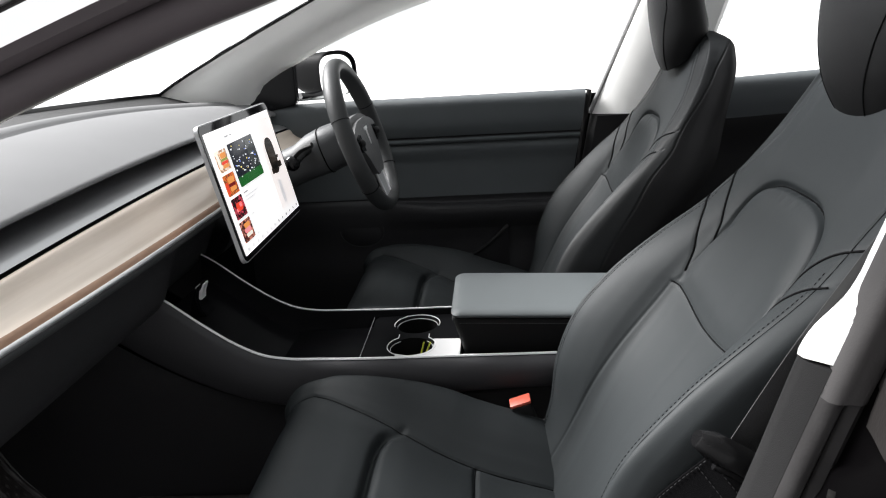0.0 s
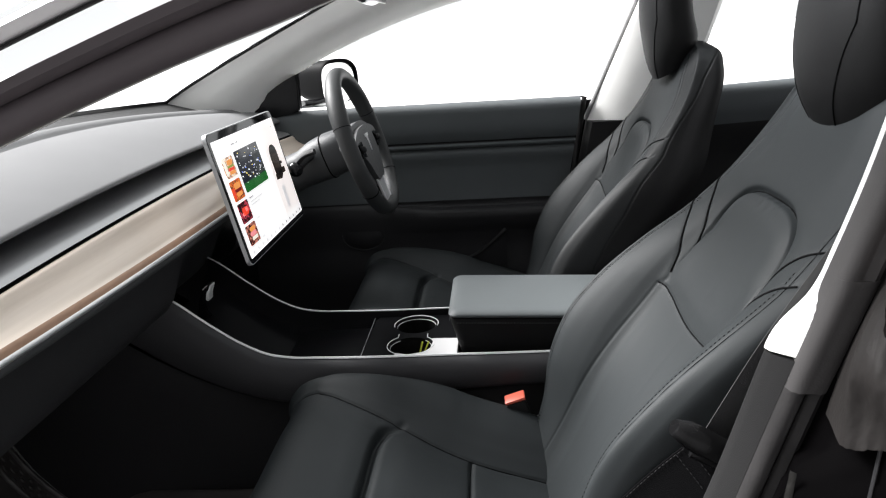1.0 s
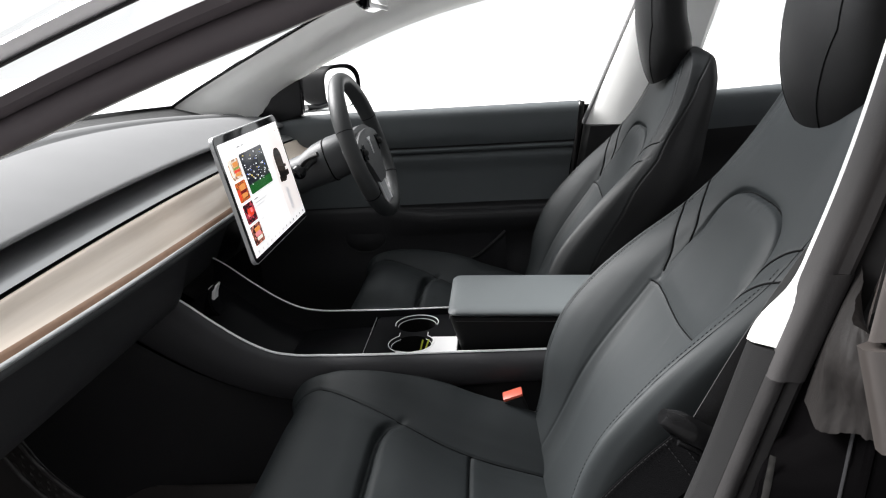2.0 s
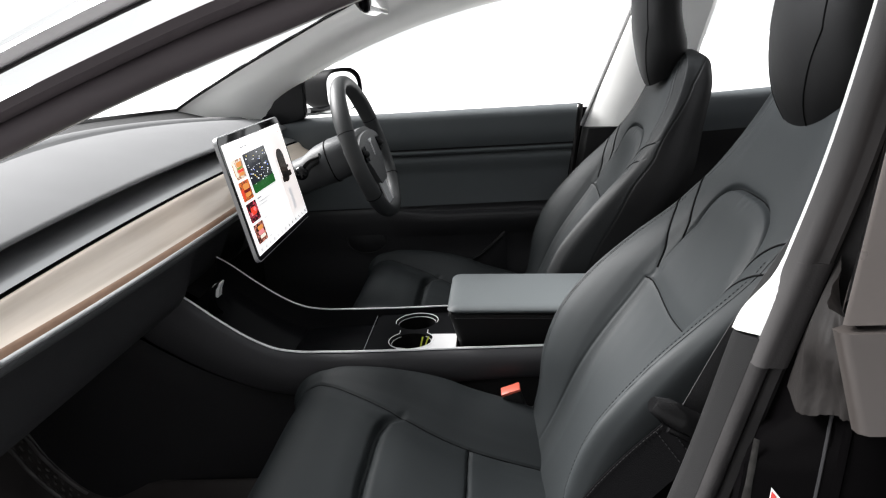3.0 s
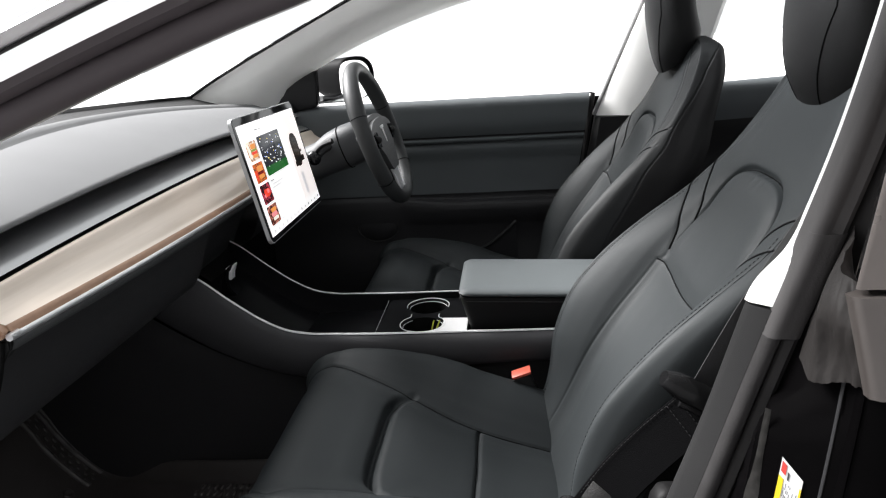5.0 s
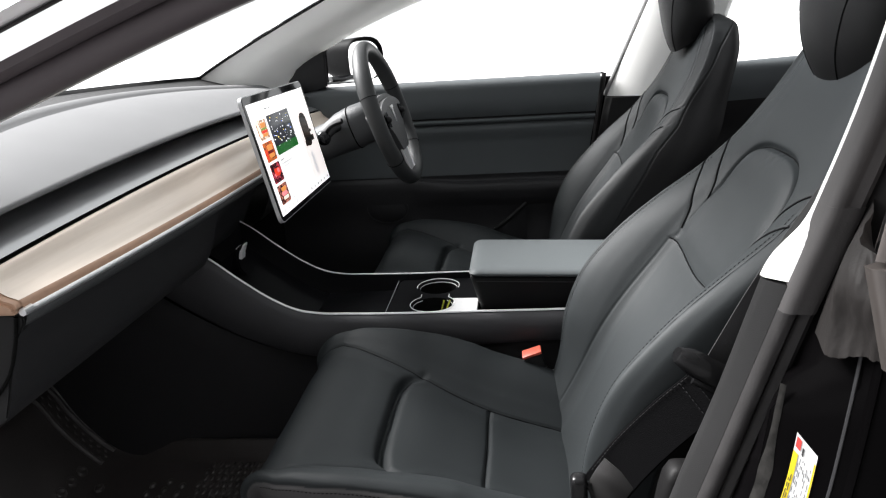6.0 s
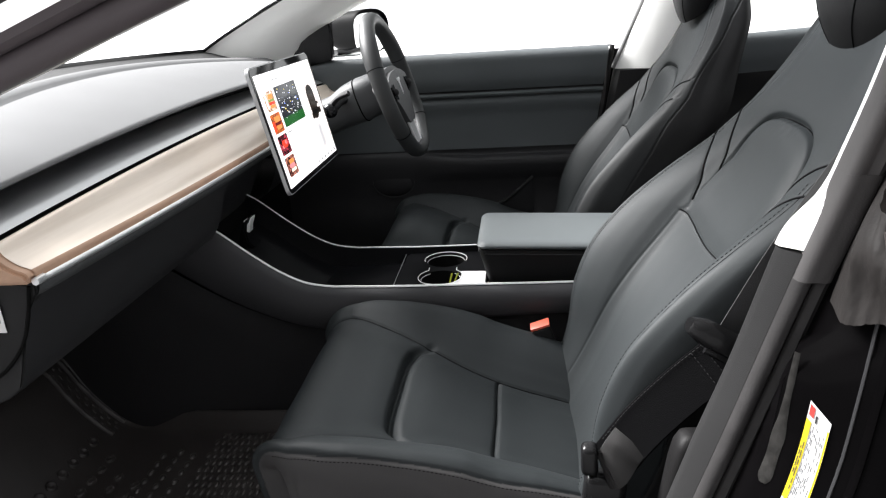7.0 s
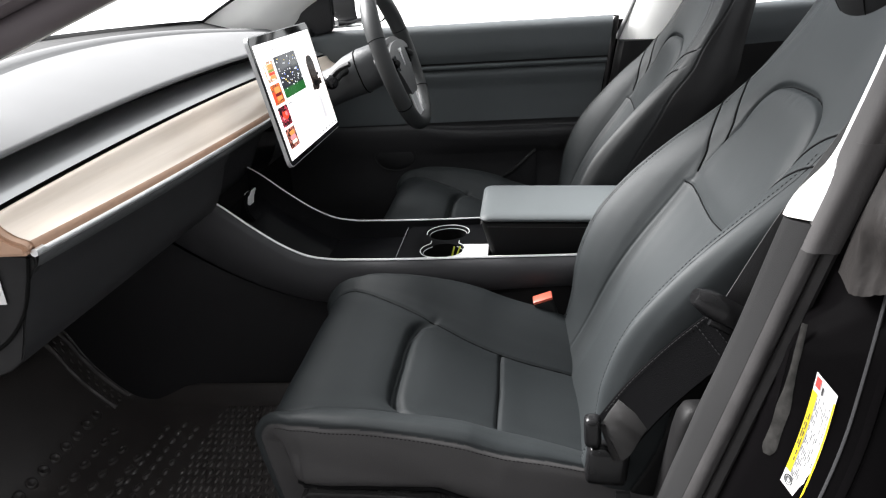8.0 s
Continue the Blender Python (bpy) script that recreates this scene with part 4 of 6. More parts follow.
def console():
    c = thing("centre_console", "black centre console with bright edge strips and a gloss black tray", "console")
    xs = np.concatenate([np.linspace(-0.68, -0.57, 8), np.linspace(-0.56, -0.24, 36), np.linspace(-0.22, 0.42, 20)])
    low = curve([(-0.72, 0.80), (-0.629, 0.727), (-0.494, 0.640), (-0.352, 0.588), (-0.2, 0.585), (-0.02, 0.60), (0.42, 0.61)])
    for s in (-1, 1):
        HALF = 0.122 if s < 0 else 0.113
        side = [[(x, s * (HALF - 0.003), TOP(x) + 0.0), (x, s * (HALF + 0.006), TOP(x) - 0.003), (x, s * (HALF + 0.014), TOP(x) - 0.014), (x, s * (HALF + 0.018), (TOP(x) + low(x)) / 2), (x, s * (HALF + 0.014), low(x) + 0.008), (x, s * (HALF + 0.006), low(x))] for x in xs]
        loft("side_cover", side, CONSOLE_SIDE, c, "padded black side", sharp=70)
        flare = curve([(-0.72, 0.05), (-0.5, 0.012), (-0.35, 0.0), (0.42, 0.0)])
        xl = np.linspace(-1.10, 0.42, 50)
        lowr = [[(x, s * (HALF + 0.006 + 0.3 * flare(x)), min(low(x), 0.79)), (x, s * (HALF + 0.001 + flare(x)), low(x) - 0.012), (x, s * (HALF + 0.008 + flare(x)), low(x) - 0.06), (x, s * (HALF + 0.016 + flare(x)), 0.45), (x, s * (HALF + 0.02 + flare(x)), 0.35)] for x in xl]
        loft("lower_side", lowr, CARPET, c, "black lower side")
        xc = np.concatenate([np.linspace(-0.545, -0.24, 40), np.linspace(-0.22, 0.40, 12)])
        strip = [[(x, s * (HALF - 0.0033), TOP(x)), (x, s * (HALF - 0.003), TOP(x) + 0.003), (x, s * (HALF + 0.0005), TOP(x) + 0.003), (x, s * (HALF + 0.0015), TOP(x) + 0.0005)] for x in xc]
        loft("edge_strip", strip, EDGE_STRIP, c, "thin bright edge strip", closed=True, caps=True)
        wall = [[(x, s * (HALF - 0.0035), TOP(x) + 0.001), (x, s * (HALF - 0.012), TOP(x) - 0.030), (x, s * (HALF - 0.02), TOP(x) - 0.046)] for x in xc]
        loft("inner_wall", wall, TRAY_BLACK, c, "gloss black inner wall")
    # tray: sloped front, flat lid, cup holder deck
    y0 = 0.104
    tray = [[(x, y, TOP(x) - 0.044) for y in np.linspace(-y0, y0, 5)] for x in np.linspace(-0.54, -0.20, 26)]
    loft("tray_front", tray, TRAY_BLACK, c, "gloss black sloping tray")
    part("sliding_lid", box((0.19, 2 * y0 + 0.006, 0.006), 0.0015, at=(-0.288, 0, 0.632)), TRAY_BLACK, c, "gloss black sliding lid")
    for x in (-0.1935,):
        tube("lid_edge", [(x, -y0 + 0.002, TOP(x) - 0.0425 if x < -0.3 else 0.6555), (x, y0 - 0.002, TOP(x) - 0.0425 if x < -0.3 else 0.6555)], 0.0005, SILVER, c, "fine bright lid edge", segs=5)
    # deck with two cup wells cut through
    bm = bmesh.new()
    cups = ((-0.101, -0.050, 0.041), (-0.099, 0.053, 0.041))
    ring_z = 0.656
    n = 40
    outer = [(-0.189, -y0), (-0.006, -y0), (-0.006, y0), (-0.189, y0)]

    def to_edge(cx, cy, a, lo, hi):
        dx, dy = math.cos(a), math.sin(a)
        t = min(((-0.006 - cx) / dx if dx > 1e-6 else (-0.189 - cx) / dx if dx < -1e-6 else 9), ((hi - cy) / dy if dy > 1e-6 else (lo - cy) / dy if dy < -1e-6 else 9))
        return cx + t * dx, cy + t * dy
    for cx, cy, r in cups:
        lo, hi = (-y0, 0.0) if cy < 0 else (0.0, y0)
        va, vb = [], []
        for k in range(n):
            a = 2 * math.pi * (k + 0.5) / n
            va.append(bm.verts.new((cx + r * math.cos(a), cy + r * math.sin(a), ring_z)))
            ex, ey = to_edge(cx, cy, a, lo, hi)
            vb.append(bm.verts.new((ex, ey, ring_z)))
        for k in range(n):
            bm.faces.new((va[k], va[(k + 1) % n], vb[(k + 1) % n], vb[k]))
    part("cup_deck", bm, TRAY_BLACK, c, "gloss black deck around the cup holders", smooth=False)
    for cx, cy, r in cups:
        well = [[(cx + q * math.cos(a), cy + q * math.sin(a), z) for a in np.linspace(0, 2 * math.pi, n + 1)[:-1]] for q, z in ((r, ring_z), (r - 0.001, ring_z - 0.01), (r - 0.004, ring_z - 0.07), (0.002, ring_z - 0.072))]
        loft("cup_well", well, DEEP, c, "deep black cup well", closed=True)
        # two stepped rings, open towards the neighbouring cup, with short straight ends on the near cup
        gap = (52, 128) if cy < 0 else (195, 345)
        for q, rr, h in ((r + 0.0045, 0.0010, 0.0030), (r - 0.0005, 0.0008, -0.0030)):
            arc = [(cx + q * math.cos(radians(v)), cy + q * math.sin(radians(v)), ring_z + h) for v in range(gap[1], gap[0] + 361, 5)]
            if cy < 0:
                arc = [(arc[0][0], arc[0][1] + 0.014, ring_z + h + 0.001)] + arc + [(arc[-1][0], arc[-1][1] + 0.014, ring_z + h + 0.001)]
            tube("cup_ring", arc, rr, EDGE_STRIP, c, "bright cup ring", segs=6)
    plate = slab([(-0.128, -y0 + 0.001), (-0.008, -y0 + 0.001), (-0.008, -0.026), (-0.062, -0.022), (-0.058, -0.036), (-0.061, -0.066), (-0.073, -0.084), (-0.101, -0.0935), (-0.128, -0.084)], 0.0035, "z", 0.0008)
    bmesh.ops.translate(plate, vec=(0, 0, ring_z - 0.0005), verts=plate.verts)
    part("silver_plate", plate, WHITE, c, "smooth white plate beside the cup holder")
    # phone rest at the head of the tray
    rest = slab([(-0.505, 0.742), (-0.498, 0.775), (-0.486, 0.800), (-0.478, 0.804), (-0.486, 0.780), (-0.482, 0.757), (-0.470, 0.742)], 0.045, "y", 0.003)
    bmesh.ops.translate(rest, vec=(0, -0.075, 0), verts=rest.verts)
    part("phone_rest", rest, TRAY_BLACK, c, "gloss black phone rest")
    tip = slab([(-0.486, 0.776), (-0.4835, 0.788), (-0.490, 0.798), (-0.487, 0.800), (-0.4805, 0.792), (-0.4735, 0.806), (-0.4705, 0.805), (-0.4775, 0.788), (-0.480, 0.774)], 0.022, "y", 0.001)
    bmesh.ops.translate(tip, vec=(0, -0.068, 0), verts=tip.verts)
    part("cable_tip", tip, EDGE_STRIP, c, "bright plug end on the phone rest")
    return c


console()

tag = thing("plastic_tag", "small yellow-green plastic tag standing in the cup holder", "tag")
for dx, lean in ((0.0, 0.006), (0.008, 0.010)):
    tube("prong", [(-0.088 + dx, -0.062, 0.612), (-0.084 + dx, -0.058, 0.64), (-0.082 + dx + lean, -0.056, 0.667)], 0.0016, GREEN_TAG, tag, segs=6)


def armrest():
    a = thing("armrest", "black leather centre armrest with a stitched padded lid", "armrest")
    x0, x1, y0 = -0.018, 0.40, 0.108
    def ring(z, inset, lift):
        pts = []
        for cx, cy, a0 in ((1, 1, 0), (-1, 1, 90), (-1, -1, 180), (1, -1, 270)):
            for k in range(6):
                w = radians(a0 + 18 * k)
                r = 0.016
                px = (x1 - r if cx > 0 else x0 + inset + r) + r * math.cos(w)
                pts.append((px, cy * (y0 - inset - r) + r * math.sin(w), z - 0.045 * (px - x0) * lift))
        return pts
    loft("lid", [ring(z, i, 1) for z, i in ((0.7345, 0.004), (0.7355, 0.0005), (0.739, -0.001), (0.742, 0.001), (0.7455, 0.005), (0.7475, 0.012), (0.7485, 0.024), (0.749, 0.05))], LIT_LID_LEATHER, a, "padded leather lid", closed=True, caps=True, sharp=60)
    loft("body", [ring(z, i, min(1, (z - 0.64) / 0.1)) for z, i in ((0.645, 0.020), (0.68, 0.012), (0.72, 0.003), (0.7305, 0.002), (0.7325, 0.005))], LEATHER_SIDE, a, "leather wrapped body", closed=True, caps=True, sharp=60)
    line = [(x, -y0 + 0.0005 - 0.001, 0.7255 - 0.045 * (x - x0)) for x in np.linspace(x0 + 0.014, x1, 40)]
    dashes("stitching", line, STITCH, a, label="pale grey stitching")
    front = [(x0 + 0.0005, y, 0.7255) for y in np.linspace(-y0 + 0.012, y0 - 0.012, 16)]
    dashes("front_stitching", front, STITCH, a)
    return a


armrest()

# ---- seats ----


SIDE_PLASTIC = material("satin_black_plastic", (0.022, 0.0215, 0.0215), 0.26, spec=0.55, grain=0.25, grain_scale=1500)


def build_seat(name, label, lean, full, inner_side, wrap):
    """lean: how far the top of the backrest is tipped back, in metres; full: how far its bolsters swell;
    inner_side: 1 or -1, the side of the console; wrap: the cover of the outer rims."""
    seat = thing(name, label, "car seat", group="front seats")
    # backrest: level sections from the hips to the shoulders
    xc = curve([(0.44, 0.110), (0.50, 0.142), (0.56, 0.176), (0.70, 0.250), (0.84, 0.346), (0.93, 0.398), (1.01, 0.438), (1.05, 0.462), (1.09, 0.484), (1.13, 0.503), (1.178, 0.524)])
    tip = lambda z: (0.3 if lean > 0 else 1.0) * lean * max(0.0, z - 0.85) / 0.25
    wide = curve([(0.44, 0.20), (0.50, 0.222), (0.62, 0.240), (0.75, 0.243), (0.85, 0.240), (0.90, 0.234), (0.95, 0.220), (1.01, 0.198), (1.05, 0.187), (1.10, 0.172), (1.13, 0.160), (1.15, 0.145), (1.165, 0.120), (1.178, 0.07)])
    swell = curve([(0.44, 0.02), (0.50, 0.035), (0.62, 0.058), (0.70, 0.088), (0.79, 0.108), (0.85, 0.094), (0.90, 0.066), (0.95, 0.030), (1.0, 0.006), (1.178, -0.012)])
    drop = curve([(0.44, 0.0), (0.85, 0.0), (0.95, 0.006), (1.05, 0.010), (1.178, 0.012)])
    thick = curve([(0.44, 0.11), (0.80, 0.115), (0.89, 0.125), (0.99, 0.098), (1.05, 0.078), (1.13, 0.058), (1.165, 0.04), (1.178, 0.02)])
    flare = curve([(0.44, 0.0), (0.80, 0.0), (0.95, 0.012), (1.10, 0.016), (1.178, 0.0)])
    zs = np.concatenate([np.linspace(0.44, 1.10, 300), np.linspace(1.102, 1.178, 44)])
    n = 190
    shape = ((0, 0), (0.25, 0.02), (0.44, 0.09), (0.53, 0.16), (0.58, 0.28), (0.64, 0.50), (0.72, 0.73), (0.82, 0.92), (0.91, 0.98), (0.97, 0.78), (1.0, 0.35))
    g, chart = [], []
    for z in zs:
        w, s, d, t = float(wide(z)), full * float(swell(z)), float(drop(z)), float(thick(z))
        half = [(q * w, f * s - d * q ** 4) for q, f in shape]
        end = half[-1][1]
        fl = float(flare(z))
        half += [(1.005 * w + 0.5 * fl, end - 0.35 * t), (0.99 * w + fl, end - 0.78 * t), (0.93 * w + 0.6 * fl, end - t)]
        p = smooth_line(half, n)
        key = np.concatenate([[0], np.cumsum(np.linalg.norm(np.diff(p, axis=0), axis=1))])
        crest = np.argmax(p[:, 0] > 0.90 * w)
        c = np.where(np.arange(n) <= crest, p[:, 0], p[crest, 0] + key - key[crest])
        row = [(float(xc(z)) + tip(z) - f, y, z) for y, f in p]
        g.append([(x, -y, zz) for x, y, zz in row[:0:-1]] + row)
        chart.append(np.concatenate([-c[:0:-1], c]))
    g, chart = np.array(g), np.array(chart)
    zz = np.repeat(zs[:, None], g.shape[1], 1)
    # seams, as (across, height) lines for one half
    inner = [(0.152, 0.44), (0.152, 0.55), (0.149, 0.62), (0.144, 0.70), (0.140, 0.77), (0.137, 0.845)]
    inner = smooth_line(inner, 40)
    first = smooth_line([(0.131, 0.862), (0.138, 0.89), (0.154, 0.922), (0.178, 0.945), (0.215, 0.962)], 30)
    second = smooth_line([(0.122, 0.905), (0.130, 0.932), (0.145, 0.957), (0.165, 0.977), (0.21, 0.997)], 30)
    cross = [(0.0, 0.824), (0.05, 0.827), (0.10, 0.836), (0.137, 0.845)]
    arch = [(0.130, 0.850)] + [((0.110 + 0.5 * max(0.0, lean)) * max(0.0, math.cos(w)) ** 0.62, 0.936 + 0.070 * math.sin(w) ** 0.80) for w in np.linspace(0.0, math.pi / 2, 22)]
    arch = np.array(arch)
    a = np.abs(chart)
    deep = np.maximum(groove_depth(a, zz, [inner], 0.0011, 0.0015), np.maximum(groove_depth(a, zz, [first, second], 0.0014, 0.0020), groove_depth(a, zz, [cross], 0.0018, 0.0016)))
    deep = np.maximum(deep, groove_depth(a, zz, [arch], 0.0075, 0.0031) * np.clip((zz - 0.87) / 0.10, 0.2, 1.0))
    rim_in = lambda z: (0.885 - (0.20 if lean < 0 else 0.0) * np.clip((z - 0.96) / 0.15, 0, 1)) * wide(z)
    behind = curve([(0.44, 0.085), (0.85, 0.078), (0.92, 0.050), (0.98, 0.046), (1.09, 0.075), (1.178, 0.085)])
    rim_c = rim_in(zz)
    for off in (0.0, behind(zz)):
        deep = np.maximum(deep, 0.0020 * np.exp(-((a - rim_c - off) / 0.0018) ** 2) * (zz > 0.46))
    nrm = grid_normals(g)
    if nrm[80, n - 1, 0] > 0:
        nrm = -nrm
    # soft unevenness of the filled cover
    soft = np.array([[noise.noise(Vector((p[0] * 7, p[1] * 7, p[2] * 7))) for p in row] for row in g]) * 0.0015
    inside = (a < np.interp(zz, arch[:, 1], arch[:, 0], right=-1.0)) & (zz > np.interp(a, [q[0] for q in cross], [q[1] for q in cross]))
    frame_pts = np.concatenate([arch, smooth_line(cross, 24)])
    d_arch = np.sqrt(np.min((a[:, :, None] - frame_pts[None, None, :, 0]) ** 2 + (zz[:, :, None] - frame_pts[None, None, :, 1]) ** 2, axis=2))
    puff = np.where(inside, 0.0045 * (1 - np.exp(-(d_arch / 0.018) ** 2)), 0.0)
    out = g + nrm * (soft + puff - deep)[:, :, None]
    mid = lambda q: (q[:-1, :-1] + q[1:, 1:]) / 2
    ca, cz, sg = mid(a), mid(zz), np.sign(mid(chart))
    seam_y = np.interp(cz, inner[:, 1], inner[:, 0])
    region = np.zeros(ca.shape, int)
    region[:] = 6
    region[(ca < seam_y) & (cz < np.interp(ca, [q[0] for q in cross], [q[1] for q in cross]))] = 1
    region[(ca < np.interp(cz, arch[:, 1], arch[:, 0], right=-1)) & (region == 6)] = 2
    region[(ca >= seam_y) & (cz < 0.957) & (sg > 0)] = 3
    region[(ca >= seam_y) & (cz < 0.957) & (sg <= 0)] = 4
    rim = mid(np.asarray(rim_c))
    rear_seam = rim + mid(np.asarray(behind(zz)))
    region[(ca > rim) & (sg > 0)] = 9
    region[(ca > rim) & (sg <= 0)] = 10
    region[(ca > rear_seam) & (sg > 0)] = 7
    region[(ca > rear_seam) & (sg <= 0)] = 8
    back = new("backrest")
    back.parent = seat
    split_grid(out, region, {1: ("lower_centre_panel", LEATHER, ""), 2: ("upper_insert", LEATHER, "arched padded insert"), 3: ("side_bolster", LEATHER, "raised padded bolster"),
                             4: ("side_bolster", LEATHER, "raised padded bolster"), 6: ("shoulder_panel", LEATHER, ""), 9: ("side_wrap", wrap, ""), 10: ("side_wrap", wrap, ""), 7: ("side_panel", LEATHER_SIDE, "darker side panel"), 8: ("side_panel", LEATHER_SIDE, "darker side panel")}, back, (-1, 0, 0))
    # back shell and top closing
    shell = [[tuple(out[i, -1] * (1 - t) + out[i, 0] * t + np.array([0.012 * math.sin(math.pi * t), 0, 0])) for t in np.linspace(0, 1, 9)] for i in range(0, len(zs), 12)] + [[tuple(out[-1, -1] * (1 - t) + out[-1, 0] * t) for t in np.linspace(0, 1, 9)]]
    loft("back_shell", shell, PLASTIC, back, "black plastic back shell")
    cap = out[-1]
    mesh_object("top_cover", list(cap) + [cap.mean(axis=0)], [(j, j + 1, len(cap)) for j in range(len(cap) - 1)] + [(len(cap) - 1, 0, len(cap))], LEATHER, back)

    def on_cover(i, c0):
        return [float(np.interp(c0, chart[i], out[i, :, k])) for k in range(3)]
    for s in (-1, 1):
        rows = [i for i in range(24, 344, 3) if zs[i] < (0.97 if lean > 0 else 1.14)]
        line = [Vector(on_cover(i, s * (float(rim_in(zs[i])) - 0.007))) + Vector((-0.0006, 0, 0)) for i in rows]
        dashes("rim_stitching", line, DARK_THREAD, back, pitch=0.0062, long=0.0034, radius=0.0006)

    def cover_at(z, c0):
        i = int(np.clip(np.searchsorted(zs, z) - 1, 0, len(zs) - 2))
        t = (z - zs[i]) / (zs[i + 1] - zs[i])
        return Vector(on_cover(i, c0)).lerp(Vector(on_cover(i + 1, c0)), float(np.clip(t, 0, 1)))
    for s in (-1, 1):
        for seam in (first, second):
            tube("seam", [cover_at(z, s * c) + Vector((-0.0009, 0, 0)) for c, z in smooth_line(seam, 70) if c < 0.205], 0.0015, PIPING, back, segs=5)
        tube("seam", [cover_at(z, s * c) + Vector((-0.0006, 0, 0)) for c, z in smooth_line(cross, 30)], 0.0012, PIPING, back, segs=5)
    for s in (-1, 1):
        tube("seam", [cover_at(z, s * c) + Vector((-0.0002, 0, 0)) for c, z in smooth_line(arch[4:], 60)], 0.0011, PIPING, back, segs=5)
        tube("rim_piping", [Vector(on_cover(i, s * float(rim_in(zs[i])))) + Vector((-0.0001, 0, 0)) for i in range(24, 332, 3)], 0.0007, PIPING, back, segs=5)
    # head restraint
    rows, ends, low_w = [], {-1: [], 1: []}, 0.76 + 9 * max(0.0, lean)
    for k in np.linspace(0, 1, 40):
        crown = 1 - 0.45 * max(0, (k - 0.86) / 0.14) ** 2.5
        edge = min(1.0, low_w + (1 - low_w) * (1 - (1 - min(1, k / 0.24)) ** 2.2)) * crown
        deep_k = min(1.0, 0.78 + 0.22 * (1 - (1 - min(1, k / 0.16)) ** 2.2)) * crown
        hw, dep = (0.107 + 0.4 * max(0.0, lean)) * edge, 0.100 * deep_k
        zf, zr = 1.109 - 0.33 * lean + 0.289 * k, 1.178 + 0.205 * k
        xf = 0.466 - 0.026 * (1 - (1 - min(1, k / 0.5)) ** 2) + 0.030 * (1 - deep_k) + 3.6 * max(0.0, lean) * max(0.0, k - 0.10) ** 1.7

        def around(w):
            c, s = math.cos(w), math.sin(w)
            q = dep / 2 * (1 - math.copysign(abs(c) ** 0.72, c))
            y = hw * math.copysign(abs(s) ** 0.72, s)
            bow = 0.018 * (y / 0.109) ** 2 * (1 - q / 0.108)
            sag = -(0.017 - 0.5 * max(0.0, lean)) * (1 - (y / 0.109) ** 2) * max(0, 1 - k * 4) * (1 - q / 0.108)
            return xf + lean * 1.3 + q + bow, y, zf + (zr - zf) * q / 0.108 + sag
        rows.append([around(w) for w in np.linspace(0, 2 * math.pi, 57)[:-1]])
        for s in (-1, 1):
            ends[s].append(around(s * math.asin((0.36 + 0.38 * min(1, k / 0.38)) ** (1 / 0.72))))
    head = loft("head_restraint", rows, LEATHER_SIDE, seat, "tall padded black head restraint", closed=True, caps=True, sharp=70)
    for s in (-1, 1):
        tube("seam", [Vector(q) for q in ends[s]], 0.0011, PIPING, head, segs=5)
    # cushion: a track from the rear over the front edge
    track = smooth_line([(0.215, 0.478), (0.14, 0.507), (0.0, 0.553), (-0.10, 0.597), (-0.18, 0.628), (-0.240, 0.641), (-0.280, 0.634), (-0.298, 0.612), (-0.2985, 0.582), (-0.294, 0.545), (-0.283, 0.49), (-0.268, 0.44)], 260)
    tan = np.gradient(track, axis=0)
    tan /= np.linalg.norm(tan, axis=1, keepdims=True)
    nor = np.stack([tan[:, 1], -tan[:, 0]], axis=1)
    front = int(np.argmin(np.abs(track[:, 0] + 0.25) + (np.arange(260) > 190) * 9))
    n = 150
    flank = curve([(-0.30, 0.208), (-0.25, 0.196), (-0.215, 0.184), (-0.17, 0.168), (-0.117, 0.149), (-0.05, 0.125), (0.015, 0.113), (0.22, 0.110)])
    g, chart, rims, flanks = [], [], [], []
    length = np.concatenate([[0], np.cumsum(np.linalg.norm(np.diff(track, axis=0), axis=1))])
    for i, (p, m) in enumerate(zip(track, nor)):
        f = max(0.0, (length[i] - length[front]) / (length[-1] - length[front]))
        b = 0.060 - 0.046 * float(np.clip((-p[0] - 0.035) / 0.21, 0, 1)) ** 1.2 - 0.010 * f
        b *= 1 - 0.15 * float(np.clip((p[0] - 0.06) / 0.15, 0, 1))
        w = 0.252 - 0.016 * f - 0.012 * float(np.clip((p[0] - 0.02) / 0.12, 0, 1))
        w -= 0.036 * float(np.clip((-p[0] - 0.17) / 0.13, 0, 1)) ** 2
        l = min(float(flank(p[0])) if f == 0 else 0.200, 0.84 * w)
        half = [(0, 0), (0.55 * l, -0.001), (0.88 * l, -0.001), (l, 0.002)]
        half += [(l + (w - l) * k, h * b) for k, h in ((0.22, 0.36), (0.46, 0.74), (0.68, 0.96), (0.82, 1.0), (0.93, 0.86), (1.0, 0.45))]
        under = min(-0.012, (0.560 - p[1]) * (1 - f)) - 0.055 * f
        half += [(1.010 * w, 0.45 * under - 0.004), (1.004 * w, under), (0.970 * w, under - 0.012)]
        q = smooth_line(half, n)
        key = np.concatenate([[0], np.cumsum(np.linalg.norm(np.diff(q, axis=0), axis=1))])
        crest = np.argmax(q[:, 0] > 0.90 * w)
        c = np.where(np.arange(n) <= crest, q[:, 0], q[crest, 0] + key - key[crest])
        row = [(p[0] + m[0] * h, y, p[1] + m[1] * h) for y, h in q]
        g.append([(x, -y, z) for x, y, z in row[:0:-1]] + row)
        chart.append(np.concatenate([-c[:0:-1], c]))
        rims.append(0.90 * w + 0.030 - 0.028 * float(np.clip((p[0] + 0.20) / 0.35, 0, 1)))
        flanks.append(l)
